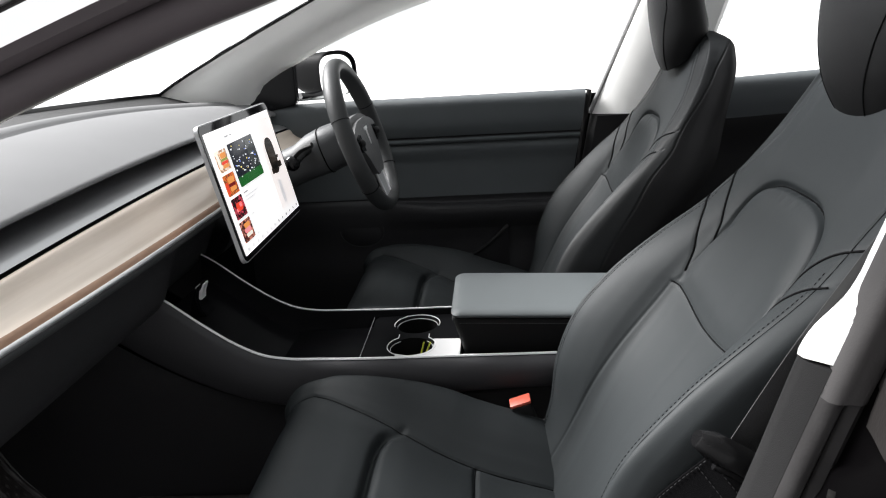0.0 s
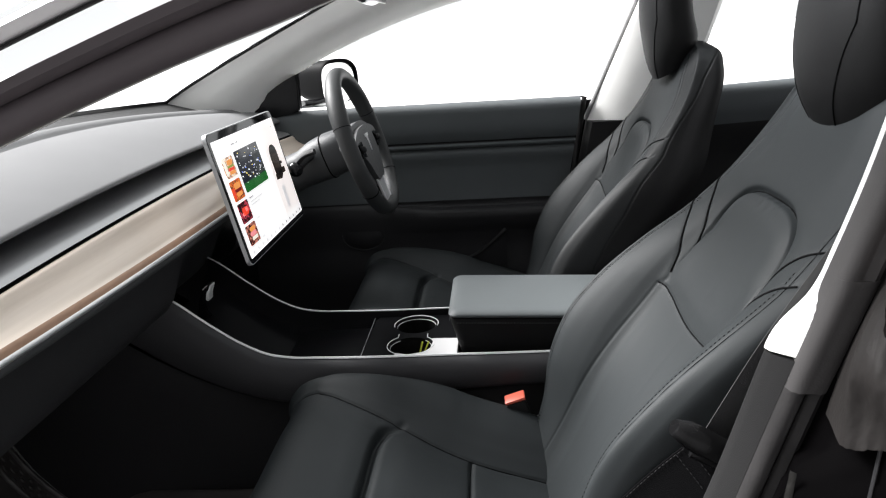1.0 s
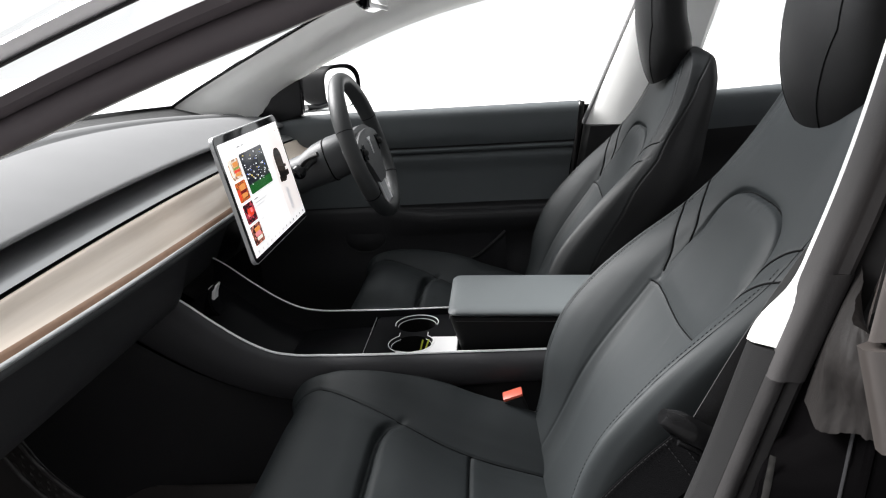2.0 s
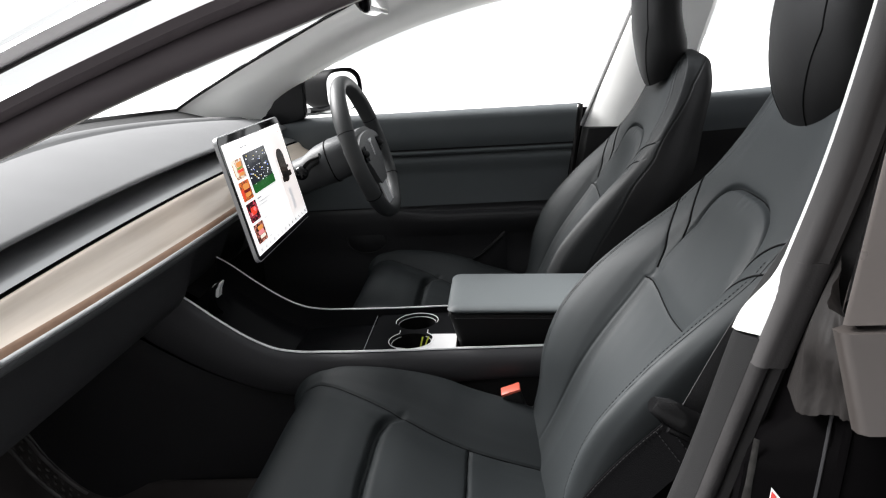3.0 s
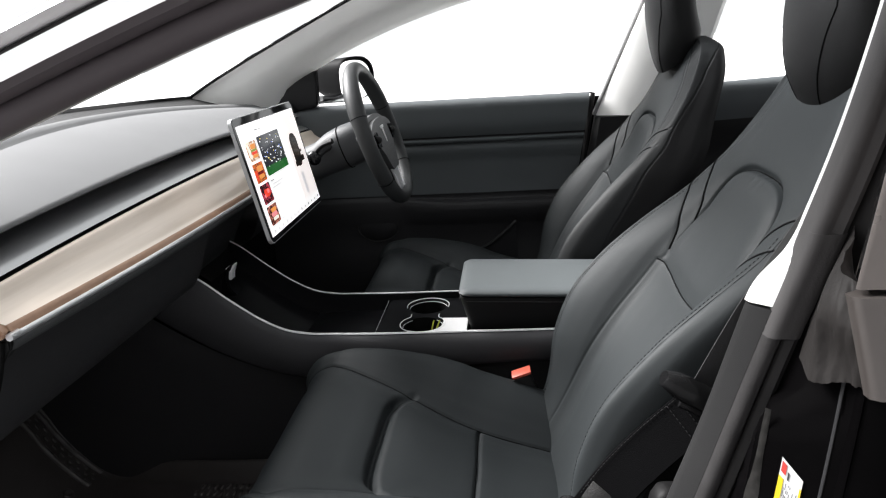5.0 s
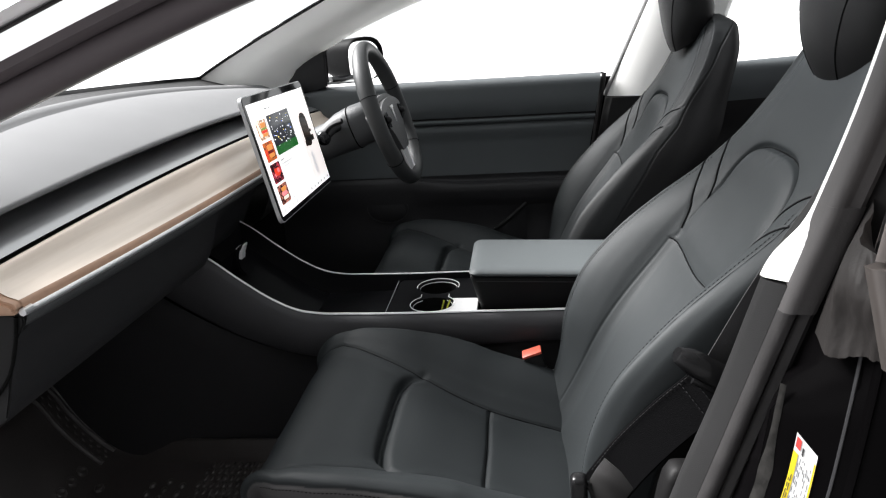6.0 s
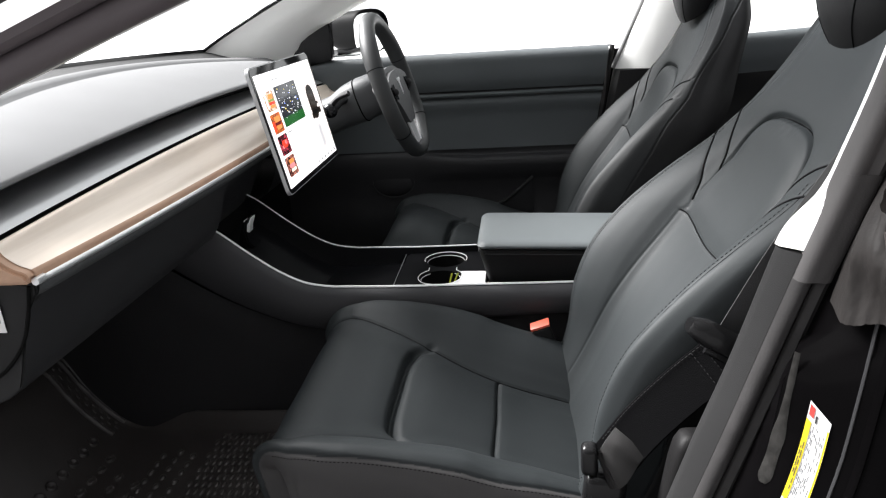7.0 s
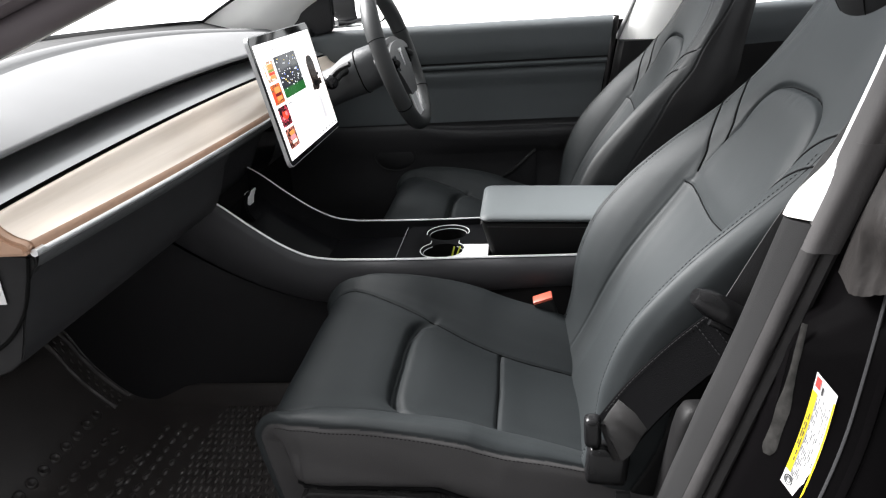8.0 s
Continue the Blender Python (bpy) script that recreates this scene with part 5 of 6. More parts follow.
    g, chart = np.array(g), np.array(chart)
    top_rows = np.arange(0, 172)
    at_x = lambda x: float(np.interp(-x, -track[top_rows, 0], length[top_rows]))
    vv = np.repeat(length[:, None], g.shape[1], 1)
    a = np.abs(chart)
    lon = np.array([(flanks[i], length[i]) for i in range(0, 196, 3)])
    bow = smooth_line([(0.0, at_x(-0.131)), (0.06, at_x(-0.131)), (0.105, at_x(-0.128)), (0.132, at_x(-0.120)), (0.145, at_x(-0.102))], 30)
    mid_seam = [(0.0, at_x(0.020)), (0.118, at_x(0.018))]
    deep = np.maximum(groove_depth(a, vv, [lon], 0.0030, 0.0022), np.maximum(groove_depth(a, vv, [mid_seam], 0.0050, 0.0034) * (a < 0.114), groove_depth(a, vv, [bow], 0.018, 0.0075) * np.clip((0.150 - a) / 0.03, 0.3, 1.0)))
    w_rim = np.array(rims)[:, None]
    deep = np.maximum(deep, 0.0022 * np.exp(-((a - w_rim) / 0.0022) ** 2))
    nrm = grid_normals(g)
    if nrm[70, n - 1, 2] < 0:
        nrm = -nrm
    soft = np.array([[noise.noise(Vector((p[0] * 8 + 5, p[1] * 8, p[2] * 8))) for p in row] for row in g]) * 0.0025
    out = g + nrm * (soft - deep)[:, :, None]
    ca, cv, sg = mid(a), mid(vv), np.sign(mid(chart))
    seam_y = np.interp(cv, lon[:, 1], lon[:, 0])
    region = np.full(ca.shape, 3)
    region[(sg <= 0)] = 4
    region[ca < seam_y] = 1
    region[(ca < seam_y) & (cv < at_x(0.019))] = 5
    bow_v = np.interp(ca, bow[:, 0], bow[:, 1], right=-1)
    region[(cv > np.where(ca < 0.145, bow_v, at_x(-0.102))) & (ca < seam_y)] = 2
    rim_mid = (w_rim[:-1] + w_rim[1:]) / 2
    region[(cv > at_x(-0.275)) & (ca < rim_mid)] = 2
    region[(ca > rim_mid) & (sg > 0)] = 7
    region[(ca > rim_mid) & (sg <= 0)] = 8
    cush = new("cushion")
    cush.parent = seat
    split_grid(out, region, {1: ("middle_insert", LEATHER, ""), 5: ("rear_insert", LEATHER, ""), 2: ("thigh_panel", LEATHER, "rounded front panel"), 3: ("side_bolster", LEATHER, ""), 4: ("side_bolster", LEATHER, ""),
                             7: ("side_panel", VINYL_GREY, "charcoal side panel"), 8: ("side_panel", VINYL_GREY, "charcoal side panel")}, cush, (0, 0, 1))
    for s in (-1, 1):
        line = []
        for i in range(14, 186, 3):
            q = [float(np.interp(s * (float(w_rim[i, 0]) + 0.006), chart[i], out[i, :, k])) for k in range(3)]
            line.append(Vector(q) + Vector((0, s * 0.0007, 0.0003)))
        dashes("edge_stitching", line, DARK_THREAD, cush)
        tube("lower_seam", [Vector(out[i, -1 if s > 0 else 0]) + Vector((0, s * 0.001, 0)) for i in range(16, 180, 6)], 0.004, PIPING, cush)
    def cushion_point(c, v):
        i = int(np.clip(np.searchsorted(length, v), 0, len(length) - 1))
        return Vector([float(np.interp(c, chart[i], out[i, :, k])) for k in range(3)]) + Vector((0, 0, 0.0003))
    for s in (-1, 1):
        tube("seam", [cushion_point(s * c, v) for c, v in lon if v > 0.03], 0.0009, PIPING, cush, segs=5)
    tube("seam", [cushion_point(c, at_x(0.019)) for c in np.linspace(-0.112, 0.112, 30)], 0.0009, PIPING, cush, segs=5)
    # hinge cover between cushion and backrest, on the console's side
    q = part("hinge_cover", slab([(0.078, 0.512), (0.098, 0.538), (0.134, 0.568), (0.215, 0.592), (0.230, 0.50), (0.14, 0.48)], 0.012, "y", 0.003), HINGE_GREY, seat, "grey plastic hinge cover")
    q.location.y = 0.216 if inner_side > 0 else -0.228
    # plinth, side cover, tracks
    part("plinth", slab([(0.23, 0.40), (-0.25, 0.42), (-0.285, 0.46), (-0.275, 0.505), (0.0, 0.475), (0.23, 0.42)], 0.40, "y", 0.006), PLASTIC, seat, "black plastic base").location.y = -0.20
    for s in (-1, 1):
        prof = [(0.30, 0.39), (-0.20, 0.415), (-0.240, 0.44), (-0.252, 0.520), (-0.235, 0.553), (-0.10, 0.548), (0.02, 0.536), (0.09, 0.525), (0.14, 0.510), (0.20, 0.500), (0.30, 0.52)]
        q = part("side_cover", slab(prof, 0.026, "y", 0.006), SIDE_PLASTIC, seat, "black plastic side cover")
        q.location.y = 0.238 if s > 0 else -0.264
        part("track", box((0.62, 0.035, 0.03), 0.004, at=(0.0, s * 0.185, 0.398)), SILVER, seat, "grey metal seat track")
    return seat


near = build_seat("passenger_seat", "black leather front passenger seat with grey stitching and padded bolsters", 0.015, 1.0, 1, LEATHER)
near.location = (0, -0.400, 0)
# The driver's outer rims take the leather darkened for shade.
far = build_seat("driver_seat", "black leather driver seat behind the steering wheel", -0.022, 0.86, -1, SHADED_WRAP)
far.location = (0.008, 0.385, 0.0)

# ---- belt and buckle ----


def ribbon(name, line, wide, thick, across, mat, parent, label=""):
    """A flat strap along a line; across is the direction of its width."""
    p = smooth_line(line, 40)
    a = Vector(across).normalized()
    rows = []
    for i, q in enumerate(p):
        t = Vector(p[min(i + 1, 39)] - p[max(i - 1, 0)]).normalized()
        s = (a - t * a.dot(t)).normalized()
        u = t.cross(s)
        rows.append([Vector(q) + s * (wide / 2 * k) + u * h for k, h in ((-1, -thick / 3), (-0.96, -thick / 2), (0.96, -thick / 2), (1, -thick / 3), (1, thick / 3), (0.96, thick / 2), (-0.96, thick / 2), (-1, thick / 3))])
    return loft(name, rows, mat, parent, label, closed=True, caps=True), p


def buckle():
    b = thing("belt_buckle", "black seat belt buckle with a red release button", "buckle")
    turn = Matrix.Rotation(radians(-18), 4, "Y") @ Matrix.Rotation(radians(8), 4, "X")
    part("housing", box((0.036, 0.026, 0.10), 0.005, at=(0.110, -0.166, 0.552), turn=turn), PLASTIC, b)
    part("button", box((0.037, 0.024, 0.006), 0.002, at=(0.0955, -0.173, 0.603), turn=turn), RED, b, "red release button")
    ribbon("strap", [(0.118, -0.168, 0.53), (0.13, -0.166, 0.48), (0.14, -0.165, 0.42)], 0.04, 0.006, (1, 0, 0), PLASTIC, b)
    return b


buckle()


STRAP = material("black_strap_weave", (0.055, 0.055, 0.056), 0.75, grain=0.6, grain_scale=700, spec=0.1)


def seat_belt():
    s = thing("seat_belt", "black seat belt with a sewn sleeve, hanging beside the passenger seat", "seat belt")
    ribbon("upper_strap", [(0.304, -0.660, 0.805), (0.353, -0.680, 0.92), (0.397, -0.688, 1.00), (0.446, -0.690, 1.08), (0.510, -0.690, 1.24), (0.545, -0.680, 1.33)], 0.047, 0.0016, (1, 0, 0.0), STRAP, s)
    ob, p = ribbon("sleeve", [(0.172, -0.650, 0.640), (0.205, -0.654, 0.690), (0.25, -0.657, 0.742), (0.30, -0.660, 0.79)], 0.056, 0.007, (0.5, -0.5, -0.6), WEBBING, s, "black sewn sleeve")
    ribbon("lower_strap", [(0.160, -0.668, 0.640), (0.167, -0.675, 0.645), (0.175, -0.670, 0.654), (0.184, -0.661, 0.663), (0.194, -0.656, 0.674)], 0.047, 0.0024, (0.5, -0.5, -0.6), material("belt_fold", (0.0085, 0.0080, 0.0079), 0.38, spec=0.3, grain=0.5, grain_scale=2600), s, "shiny folded webbing")
    edge = [Vector(q) + Vector((-0.5, 0.5, 0.6)).normalized() * 0.024 + Vector((-0.003, -0.0035, 0.002)) for q in p]
    across = Vector((0.5, -0.5, -0.6)).normalized()
    dashes("sleeve_stitching", edge[2:], SLEEVE_THREAD, s, label="grey stitching")
    for k in (5, 33, 36):
        mid_p = Vector(p[k]) + Vector((-0.003, -0.0035, 0.002))
        dashes("sleeve_stitching", [mid_p - across * 0.024, mid_p, mid_p + across * 0.024], SLEEVE_THREAD, s)
    rows = []
    a, b = Vector((0.253, -0.674, 0.835)), Vector((0.332, -0.690, 0.794))
    for k in np.linspace(0, 1, 12):
        c = a.lerp(b, k)
        r = 0.0165 * (0.55 + 0.45 * min(1, k * 5)) * (1 - 0.15 * k)
        rows.append([c + Vector((0.35 * r * math.cos(w), -0.8 * r * math.cos(w) * 0.8, r * math.sin(w))) + Vector((0.3 * r * math.sin(w), 0, 0)) for w in np.linspace(0, 2 * math.pi, 15)[:-1]])
    loft("guide", rows, GUIDE_BLACK, s, "black rounded plastic belt guide", closed=True, caps=True)
    tube("guide_bar", [(0.274, -0.664, 0.801), (0.300, -0.670, 0.789), (0.345, -0.678, 0.764)], 0.0075, GUIDE_BLACK, s, "lower bar of the belt guide", n=12, segs=10)
    part("anchor_cover", box((0.052, 0.03, 0.055), 0.011, 3, at=(0.162, -0.655, 0.600), turn=Matrix.Rotation(radians(6), 4, "Y")), GUIDE_BLACK, s, "black plastic anchor cover")
    part("anchor_head", box((0.021, 0.022, 0.042), 0.0095, 4, at=(0.144, -0.660, 0.651)), GUIDE_BLACK, s)
    part("anchor_tongue", box((0.018, 0.006, 0.016), 0.001, at=(0.180, -0.672, 0.560)), PLASTIC, s, "small dark stud")
    return s


seat_belt()

# ---- centre pillar on the open side ----


SEAL_X = curve([(0.36, 0.1502), (0.55, 0.2117), (0.74, 0.2756), (0.93, 0.3374), (1.01, 0.3650), (1.10, 0.3945), (1.21, 0.4225), (1.26, 0.4335), (1.40, 0.462)])
JAMB_X = curve([(0.36, 0.20), (0.55, 0.266), (0.65, 0.297), (0.702, 0.3125), (0.739, 0.3215), (0.77, 0.3275), (0.82, 0.334), (0.90, 0.3425), (0.94, 0.346)])


def stack(name, shape, mat, parent, label, z0, z1, n=40, edge=SEAL_X, sharp=50):
    """A skin of level sections that follow a leaning edge; shape: (x from the edge, y), or a function of z."""
    return loft(name, [[(float(edge(z)) + x, y, z) for x, y in (shape(z) if callable(shape) else shape)] for z in np.linspace(z0, z1, n)], mat, parent, label, closed=True, caps=True, sharp=sharp)


def near_pillar_b():
    p = thing("pillar_b_passenger", "black centre pillar with rubber door seal beside the passenger seat", "pillar", kind="structure")
    wide = curve([(0.36, 0.006), (0.60, 0.014), (0.72, 0.016), (0.80, 0.014), (0.94, 0.016)])
    stack("lower_cover", lambda z: [(-float(wide(z)), -0.716), (-float(wide(z)) + 0.003, -0.724), (0.0, -0.742), (0.012, -0.735), (0.05, -0.66), (0.02, -0.66), (-float(wide(z)) + 0.004, -0.705)], PILLAR_PLASTIC, p, "dark grey lower cover", 0.36, 0.938)
    tip = curve([(0.938, 0.0185), (0.952, 0.0175), (0.963, 0.0145), (0.975, 0.008), (0.985, 0.002), (1.005, -0.003), (1.03, -0.0035), (1.12, -0.0035), (1.40, -0.0035)])
    stack("upper_cover", lambda z: [(-float(tip(z)), -0.715), (-float(tip(z)) + 0.002, -0.723), (0.004, -0.742), (0.014, -0.735), (0.06, -0.66), (0.04, -0.66), (-float(tip(z)) + 0.004, -0.706)], FABRIC, p, "pale grey upper cover", 0.941, 1.40, 60)
    rip = lambda z: 0.0003 * math.sin(z * 31)
    seal = lambda z: [(0.0, -0.744), (0.002, -0.752 + rip(z)), (0.007, -0.757 + rip(z)), (0.0125, -0.757), (0.016, -0.753), (0.0165, -0.73), (0.004, -0.72)]
    stack("outer_lip", [(0.0165, -0.745), (0.0168, -0.753), (0.0190, -0.756), (0.025, -0.7595), (0.030, -0.757), (0.031, -0.745), (0.03, -0.71), (0.017, -0.72)], SEAL, p, "dark outer lip of the seal", 0.36, 0.926, 40)
    stack("door_seal", seal, SEAL, p, "dark rubber door seal", 0.36, 0.926, 70)
    stack("upper_seal", lambda z: [(0.0, -0.744), (0.002, -0.752 + rip(z)), (0.007, -0.757 + rip(z)), (0.0125, -0.7575), (0.0160, -0.7560), (0.0175, -0.7562), (0.025, -0.7595), (0.030, -0.757), (0.031, -0.745), (0.03, -0.71), (0.004, -0.72)], UPPER_SEAL, p, "smooth grey upper door seal", 0.924, 1.40, 60)
    stack("seal_joint", lambda z: [(0.0, -0.744), (0.0018, -0.7525), (0.007, -0.7578), (0.0125, -0.7585), (0.018, -0.7585), (0.025, -0.7608), (0.0305, -0.7578), (0.0315, -0.745), (0.03, -0.71), (0.004, -0.72)], UPPER_SEAL, p, "moulded joint in the seal", 0.915, 1.018, 12)
    stack("back_channel", [(0.030, -0.745), (0.034, -0.752), (0.046, -0.770), (0.05, -0.74), (0.04, -0.70)], RUBBER, p, "dark channel behind the seal", 0.36, 1.40)
    rows = []
    for z, r in ((0.36, 1.0), (0.50, 1.0), (0.62, 1.0), (0.67, 1.0), (0.692, 0.93), (0.703, 0.75), (0.708, 0.4)):
        c = (0.2590 - 0.17 * (0.70 - z), -0.690)
        rows.append([(c[0] + r * 0.022 * math.copysign(abs(math.cos(w)) ** 0.6, math.cos(w)), c[1] + r * 0.022 * math.copysign(abs(math.sin(w)) ** 0.6, math.sin(w)), z) for w in np.linspace(0, 2 * math.pi, 25)[:-1]])
    loft("retractor_cover", rows, COVER_BLACK, p, "rounded dark belt cover", closed=True, caps=True)
    # gloss black jamb facing forward and outward
    def setback(z):
        """The jamb's front edge, which gives way to the seal towards the top."""
        t = float(np.clip((z - 0.845) / 0.03, 0, 1))
        return -0.020 * (1 - t) + (float(SEAL_X(z)) + 0.038 - float(JAMB_X(z))) * t
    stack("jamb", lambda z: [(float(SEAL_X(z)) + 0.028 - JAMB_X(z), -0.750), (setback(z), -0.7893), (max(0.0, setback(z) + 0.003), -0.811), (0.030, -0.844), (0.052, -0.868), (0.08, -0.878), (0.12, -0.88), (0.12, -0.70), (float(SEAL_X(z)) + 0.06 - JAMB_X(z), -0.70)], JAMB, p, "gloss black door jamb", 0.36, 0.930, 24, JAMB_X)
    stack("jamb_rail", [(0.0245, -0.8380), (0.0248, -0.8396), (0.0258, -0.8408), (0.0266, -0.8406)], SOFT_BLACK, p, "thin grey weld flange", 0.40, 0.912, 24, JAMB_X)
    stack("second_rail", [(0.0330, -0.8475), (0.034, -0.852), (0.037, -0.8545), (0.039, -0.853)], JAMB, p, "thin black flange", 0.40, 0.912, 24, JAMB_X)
    rows = []
    for z in np.linspace(0.718, 0.862, 30):
        w = 0.0028 + 0.0020 * float(np.clip((0.79 - z) / 0.02, 0, 1)) + 0.0005 * math.sin(90 * z) - 0.0012 * float(np.clip((z - 0.83) / 0.02, 0, 1)) - 0.004 * float(np.clip((0.728 - z) / 0.012, 0, 1)) ** 2
        x, y = float(JAMB_X(z)) - 0.0150, -0.7948
        rows.append([(x - w, y + 1.07 * w - 0.0006, z), (x - 0.4 * w, y + 0.43 * w - 0.0014, z), (x + 0.4 * w, y - 0.43 * w - 0.0014, z), (x + w, y - 1.07 * w - 0.0006, z)])
    loft("sealer_strip", rows, GALV, p, "rough grey sealer strip")
    bm = bmesh.new()
    bmesh.ops.create_uvsphere(bm, u_segments=18, v_segments=10, radius=0.013)
    bmesh.ops.transform(bm, matrix=Matrix.Translation((0.374, -0.853, 0.722)) @ Matrix.Rotation(radians(47), 4, "Z") @ Matrix.Diagonal((1, 0.5, 1, 1)), verts=bm.verts)
    part("striker_bolt", bm, PLASTIC, p, "round black bolt cover")
    # folded rubber boot between seal and rear door
    rows = []
    for z in np.linspace(0.915, 1.025, 40):
        x0 = float(SEAL_X(z)) + 0.034
        t = (z - 0.915) / 0.11
        x1, y1 = 0.3735 - 0.24 * (z - 0.90), -0.872
        row = []
        for u in np.linspace(0, 1, 48):
            low = Vector((float(JAMB_X(z)) + float(np.interp(u, (0, 0.16, 0.45, 1), (float(SEAL_X(z)) + 0.029 - float(JAMB_X(z)), 0.004, 0.018, 0.042))), float(np.interp(u, (0, 0.16, 0.45, 1), (-0.756, -0.819, -0.846, -0.884)))))
            high = Vector((x0 + (x1 - x0) * u, -0.756 + (y1 + 0.756) * u ** 0.9))
            q = low.lerp(high, float(np.clip((t - 0.45) / 0.5, 0, 1) ** 1.5))
            fold = 0.005 * math.sin(9 * u + 8 * t) * math.sin(math.pi * u) + 0.0030 * noise.noise(Vector((9 * u, 3 * t, 1))) + 0.0008 * noise.noise(Vector((40 * u, 12 * t, 4)))
            row.append((q.x - 0.7 * fold, q.y - 0.7 * fold, z + (1 - t) * (-0.016 + 0.026 * u + 0.0012 * math.sin(17 * u) + 0.0015 * noise.noise(Vector((25 * u, 0, 7))))))
        rows.append(row)
    loft("corner_boot", rows, BOOT, p, "folded rubber corner boot", sharp=80)
    return p


near_pillar_b()


def rear_door():
    d = thing("rear_door", "grey metallic painted rear door with its dark window frame", "car door")
    lean = lambda z: 0.360 + 0.235 * (z - 1.033)
    out = lambda z: -0.878 + 0.16 * (z - 1.0)
    stack("window_frame", lambda z: [(0.0, out(z)), (0.003, out(z) - 0.003), (0.30, out(z) - 0.02), (0.30, out(z) + 0.03), (0.02, out(z) + 0.03)], PAINT, d, "grey painted outer frame", 1.008, 1.40, 14, lean)
    rows = []
    for z in np.linspace(1.010, 1.40, 16):
        x0, x1, y1 = float(SEAL_X(z)) + 0.044, lean(z) + 0.001, out(z) + 0.006
        rows.append([(x0 + (x1 - x0) * u, -0.772 + (y1 + 0.772) * u - 0.010 * math.sin(math.pi * u) ** 2 * math.sin(5 * u), z) for u in np.linspace(0, 1, 14)])
    loft("frame_return", rows, RETURN_PAINT, d, "glossy grey frame return")
    skin = lambda z: 0.3735 - 0.24 * (z - 0.90)
    stack("upper_skin", lambda z: [(0.0, -0.872), (0.001, -0.880), (0.008, -0.885), (0.40, -0.90), (0.40, -0.86), (0.02, -0.86)], PAINT, d, "grey painted door skin", 0.915, 1.003, 10, skin)
    # Lower skin of the grey door, coloured black for its dark reflection.
    stack("lower_skin", lambda z: [(0.036, -0.884), (0.037, -0.892), (0.046, -0.897), (0.40, -0.93), (0.40, -0.87), (0.05, -0.87)], JAMB, d, "lower door edge, blackened for its dark reflection", 0.36, 0.913, 10, skin)
    return d


rear_door()


def tyre_label():
    o = thing("tyre_label", "white and yellow tyre pressure label stuck on the door jamb", "label")
    way, nrm = Vector((0.68, -0.73, 0)).normalized(), Vector((-0.73, -0.68, 0)).normalized()
    drop = -0.70                                    # the sheet's short edges fall towards the rear

    def patch(name, u0, u1, z0, z1, lift, mat, label="", n=10):
        """u: metres across the sheet; z: height at its front edge."""
        rows = []
        for z in np.linspace(z0, z1, n):
            rows.append([Vector((JAMB_X(z), -0.811, z)) + way * u + Vector((0, 0, drop * u)) + nrm * lift + Vector((0.133 * drop * u, 0, 0)) for u in np.linspace(u0, u1, 3)])
        return loft(name, rows, mat, o, label, smooth=False)
    wide = 0.0225
    patch("sheet", 0.0, wide, 0.700, 0.821, 0.0014, WHITE, "white sheet")
    patch("yellow_band", 0.0001, 0.0052, 0.716, 0.803, 0.0019, YELLOW, "yellow heading band")
    patch("yellow_edge", wide - 0.0016, wide, 0.702, 0.812, 0.0019, YELLOW, "yellow edge")
    patch("red_mark", 0.0012, 0.0062, 0.808, 0.8185, 0.0019, RED_INK, "small red mark", 3)
    patch("line_of_text", 0.008, 0.0098, 0.806, 0.814, 0.0019, INK, n=3)
    rng = random.Random(8)
    for u, z0, z1 in ((0.0012, 0.745, 0.775), (0.0030, 0.728, 0.782)):
        z = z0
        while z < z1:
            w = rng.uniform(0.004, 0.011)
            patch("line_of_text", u, u + 0.0008, z, min(z + w, z1), 0.0023, INK, n=3)
            z += w + 0.002
    for u in (0.0064, 0.0078, 0.0092, 0.0106, 0.0122, 0.0138, 0.0154, 0.0172, 0.0188):
        z = 0.709 + rng.uniform(0, 0.012)
        while z < 0.803:
            w = rng.uniform(0.003, 0.010)
            if rng.random() < (0.8 if u < 0.011 else 0.55):
                patch("line_of_text", u, u + 0.0006, z, min(z + w, 0.803), 0.0019, STITCH, n=3)
            z += w + rng.uniform(0.002, 0.006)
    for r, m in ((0.0036, INK), (0.0020, STITCH)):
        ring = [Vector((JAMB_X(0.708 + r * math.sin(w)), -0.811, 0.708 + 1.3 * r * math.sin(w) - 0.7 * (0.0056 + r * math.cos(w)))) + way * (0.0056 + r * math.cos(w)) + nrm * 0.0018 for w in np.linspace(0, 2 * math.pi, 21)[:-1]]
        tube("tyre_sign", ring, 0.0006, m, o, "round black tyre sign", closed=True, segs=5)
    return o


tyre_label()

# ---- sill, floor mat ----
sill = part("sill", slab([(-0.68, 0.36), (-0.68, 0.42), (-0.71, 0.455), (-0.75, 0.46), (-0.80, 0.435), (-0.86, 0.42), (-0.88, 0.33), (-0.70, 0.30)], 1.5, "x", 0.006), PLASTIC)
sill.location.x = -1.0
tagged(sill, "black plastic door sill under the open doorway", "sill", kind="structure")

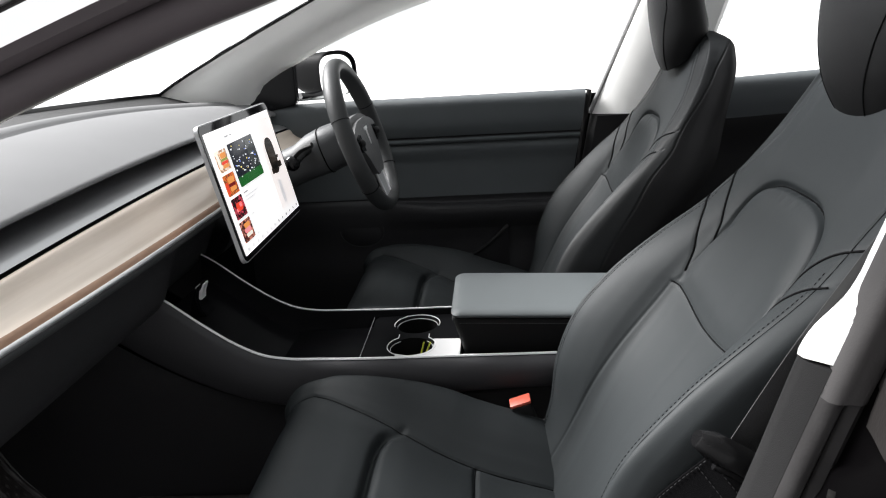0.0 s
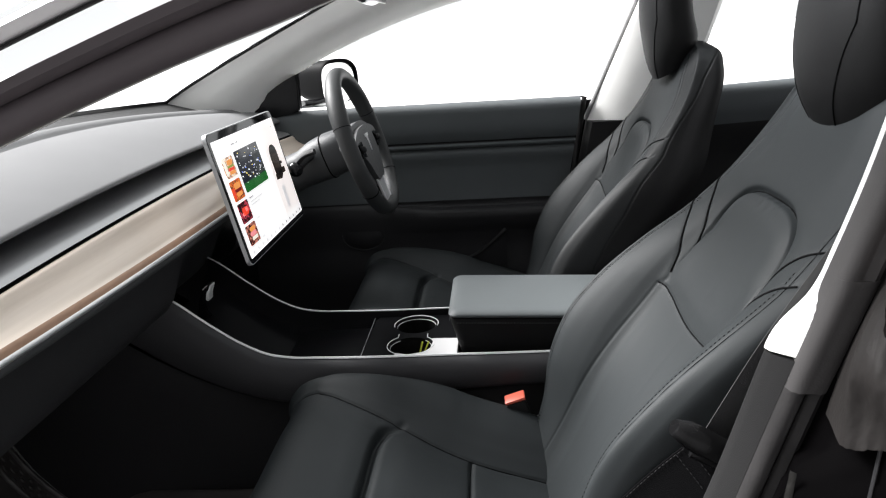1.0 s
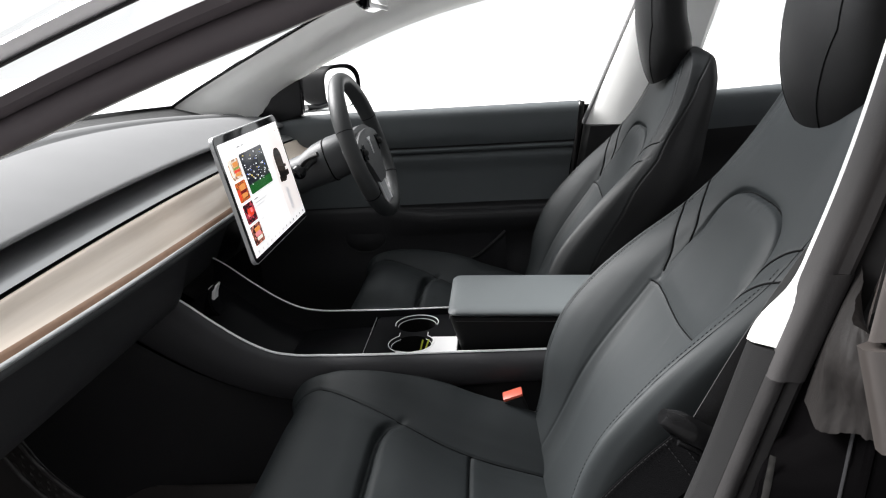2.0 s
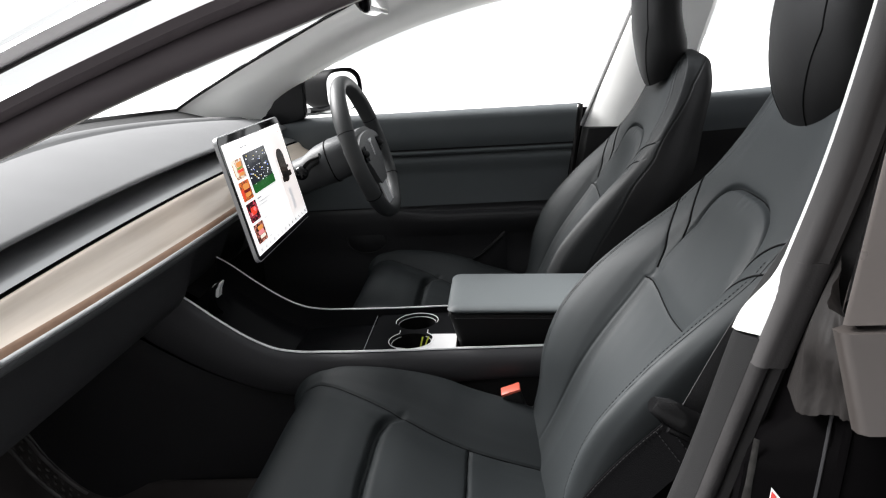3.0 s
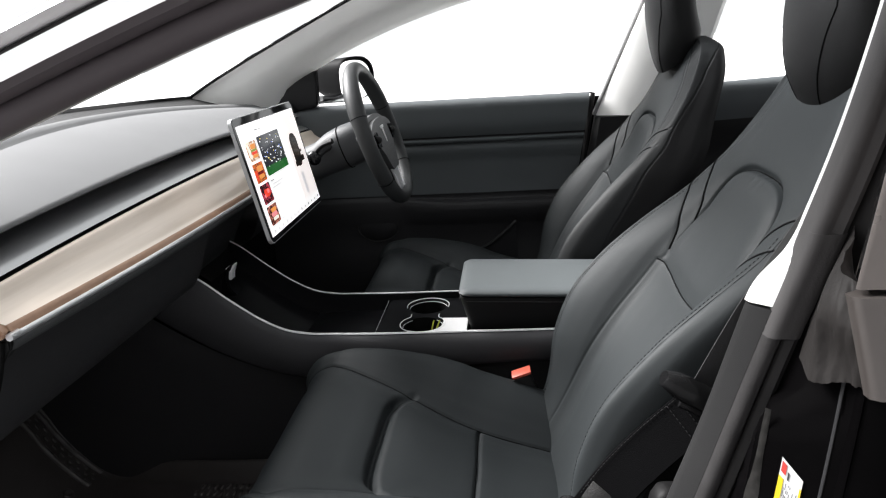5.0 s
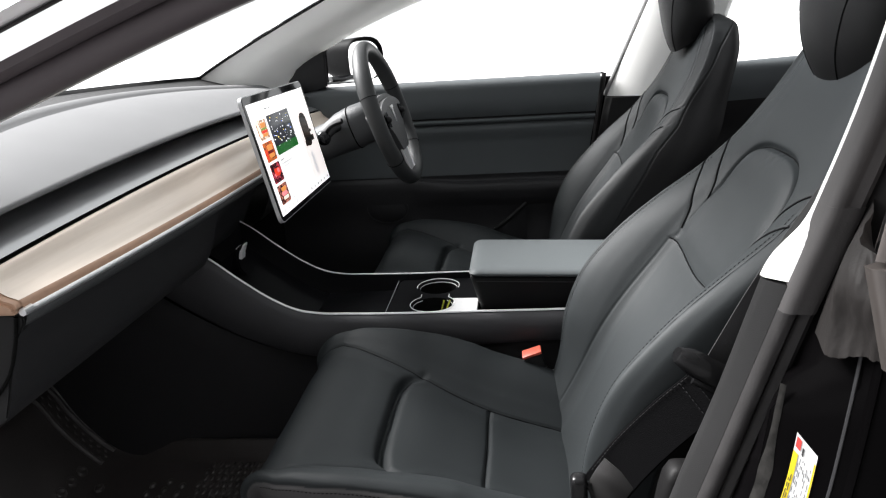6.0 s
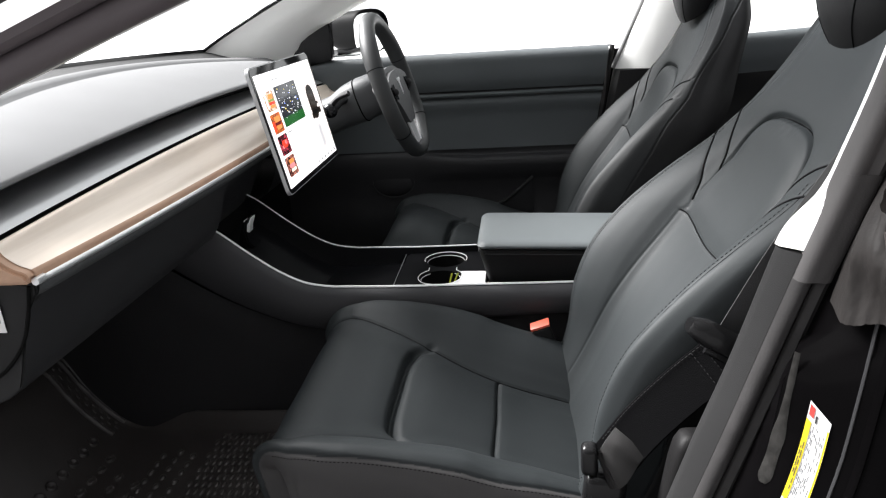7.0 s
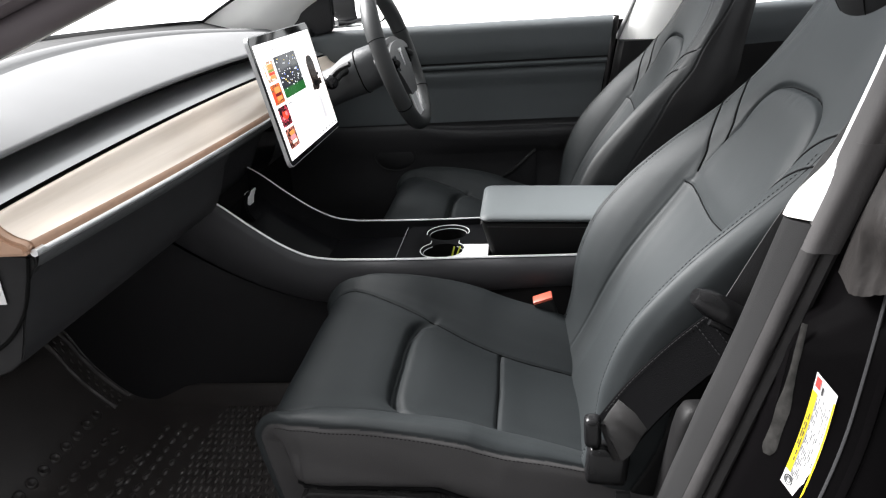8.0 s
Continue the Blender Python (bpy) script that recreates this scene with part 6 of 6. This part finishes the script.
def floor_mat():
    m = thing("floor_mat", "black moulded rubber floor mat with raised ovals and ribs", "floor mat")
    rise = curve([(-0.90, 0.572), (-0.88, 0.565), (-0.862, 0.545), (-0.84, 0.505), (-0.80, 0.452), (-0.765, 0.418), (-0.72, 0.398), (-0.69, 0.394), (-0.60, 0.392), (-0.15, 0.392)])
    xs = np.linspace(-0.895, -0.15, 70)
    y0, y1 = -0.665, -0.175
    rows = []
    for x in xs:
        z = float(rise(x))
        rows.append([(x, y0 - 0.012, z + 0.03), (x, y0 - 0.006, z + 0.034), (x, y0, z + 0.03), (x, y0 + 0.012, z + 0.004)] + [(x, y, z) for y in np.linspace(y0 + 0.03, y1 - 0.03, 10)] + [(x, y1 - 0.012, z + 0.004), (x, y1, z + 0.03), (x, y1 + 0.006, z + 0.034), (x, y1 + 0.012, z + 0.03)])
    loft("tray", rows, MAT_RUBBER, m, "moulded rubber tray", sharp=70)

    for y in (-0.242, -0.196):
        tube("ridge", [(x, y, float(rise(x)) + 0.003) for x in np.linspace(-0.89, -0.76, 20)], 0.005, MAT_RUBBER, m, "raised ridge")

    def bumps(name, spots, sx, sy, sz, mat=MAT_RUBBER, ring=False):
        verts, faces = [], []
        for x, y in spots:
            z = float(rise(x))
            slope = (float(rise(x + 0.01)) - float(rise(x - 0.01))) / 0.02
            base = len(verts)
            levels = ((1.0, 0.0), (0.92, 0.8), (0.78, 1.0), (0.5, 0.55), (0.1, 0.4)) if ring else ((1.0, 0.0), (0.8, 0.75), (0.45, 1.0), (0.05, 1.02))
            for q, h in levels:
                for k in range(10):
                    w = 2 * math.pi * k / 10
                    dx, dy = sx * q * math.cos(w), sy * q * math.sin(w)
                    verts.append((x + dx, y + dy, z + slope * dx + 0.0005 + sz * h))
            for r in range(len(levels) - 1):
                for k in range(10):
                    j = (k + 1) % 10
                    faces.append((base + r * 10 + k, base + r * 10 + j, base + r * 10 + 10 + j, base + r * 10 + 10 + k))
        return tagged(mesh_object(name, verts, faces, mat, m), kind="stuff")
    ovals = [(-0.775 + 0.041 * i, -0.625 + 0.034 * j + 0.014 * (i % 2)) for i in range(5) for j in range(11 - i)]
    bumps("raised_oval", ovals, 0.0078, 0.0118, 0.005, ring=True)
    small = [(-0.64 + 0.03 * i, -0.62 + 0.026 * j + 0.012 * (i % 2)) for i in range(3) for j in range(14)]
    bumps("raised_knob", small, 0.006, 0.009, 0.004)
    dots = [(-0.875 + 0.013 * i + 0.006 * (j % 2), -0.232 + 0.012 * j) for i in range(9) for j in range(3)]
    bumps("raised_dot", dots, 0.0034, 0.0034, 0.0030)
    ribs = [(-0.55 + 0.013 * i + 0.0065 * (j % 2), -0.63 + 0.022 * j) for i in range(28) for j in range(20)]
    bumps("rib", ribs, 0.0045, 0.009, 0.0025)
    return m


floor_mat()
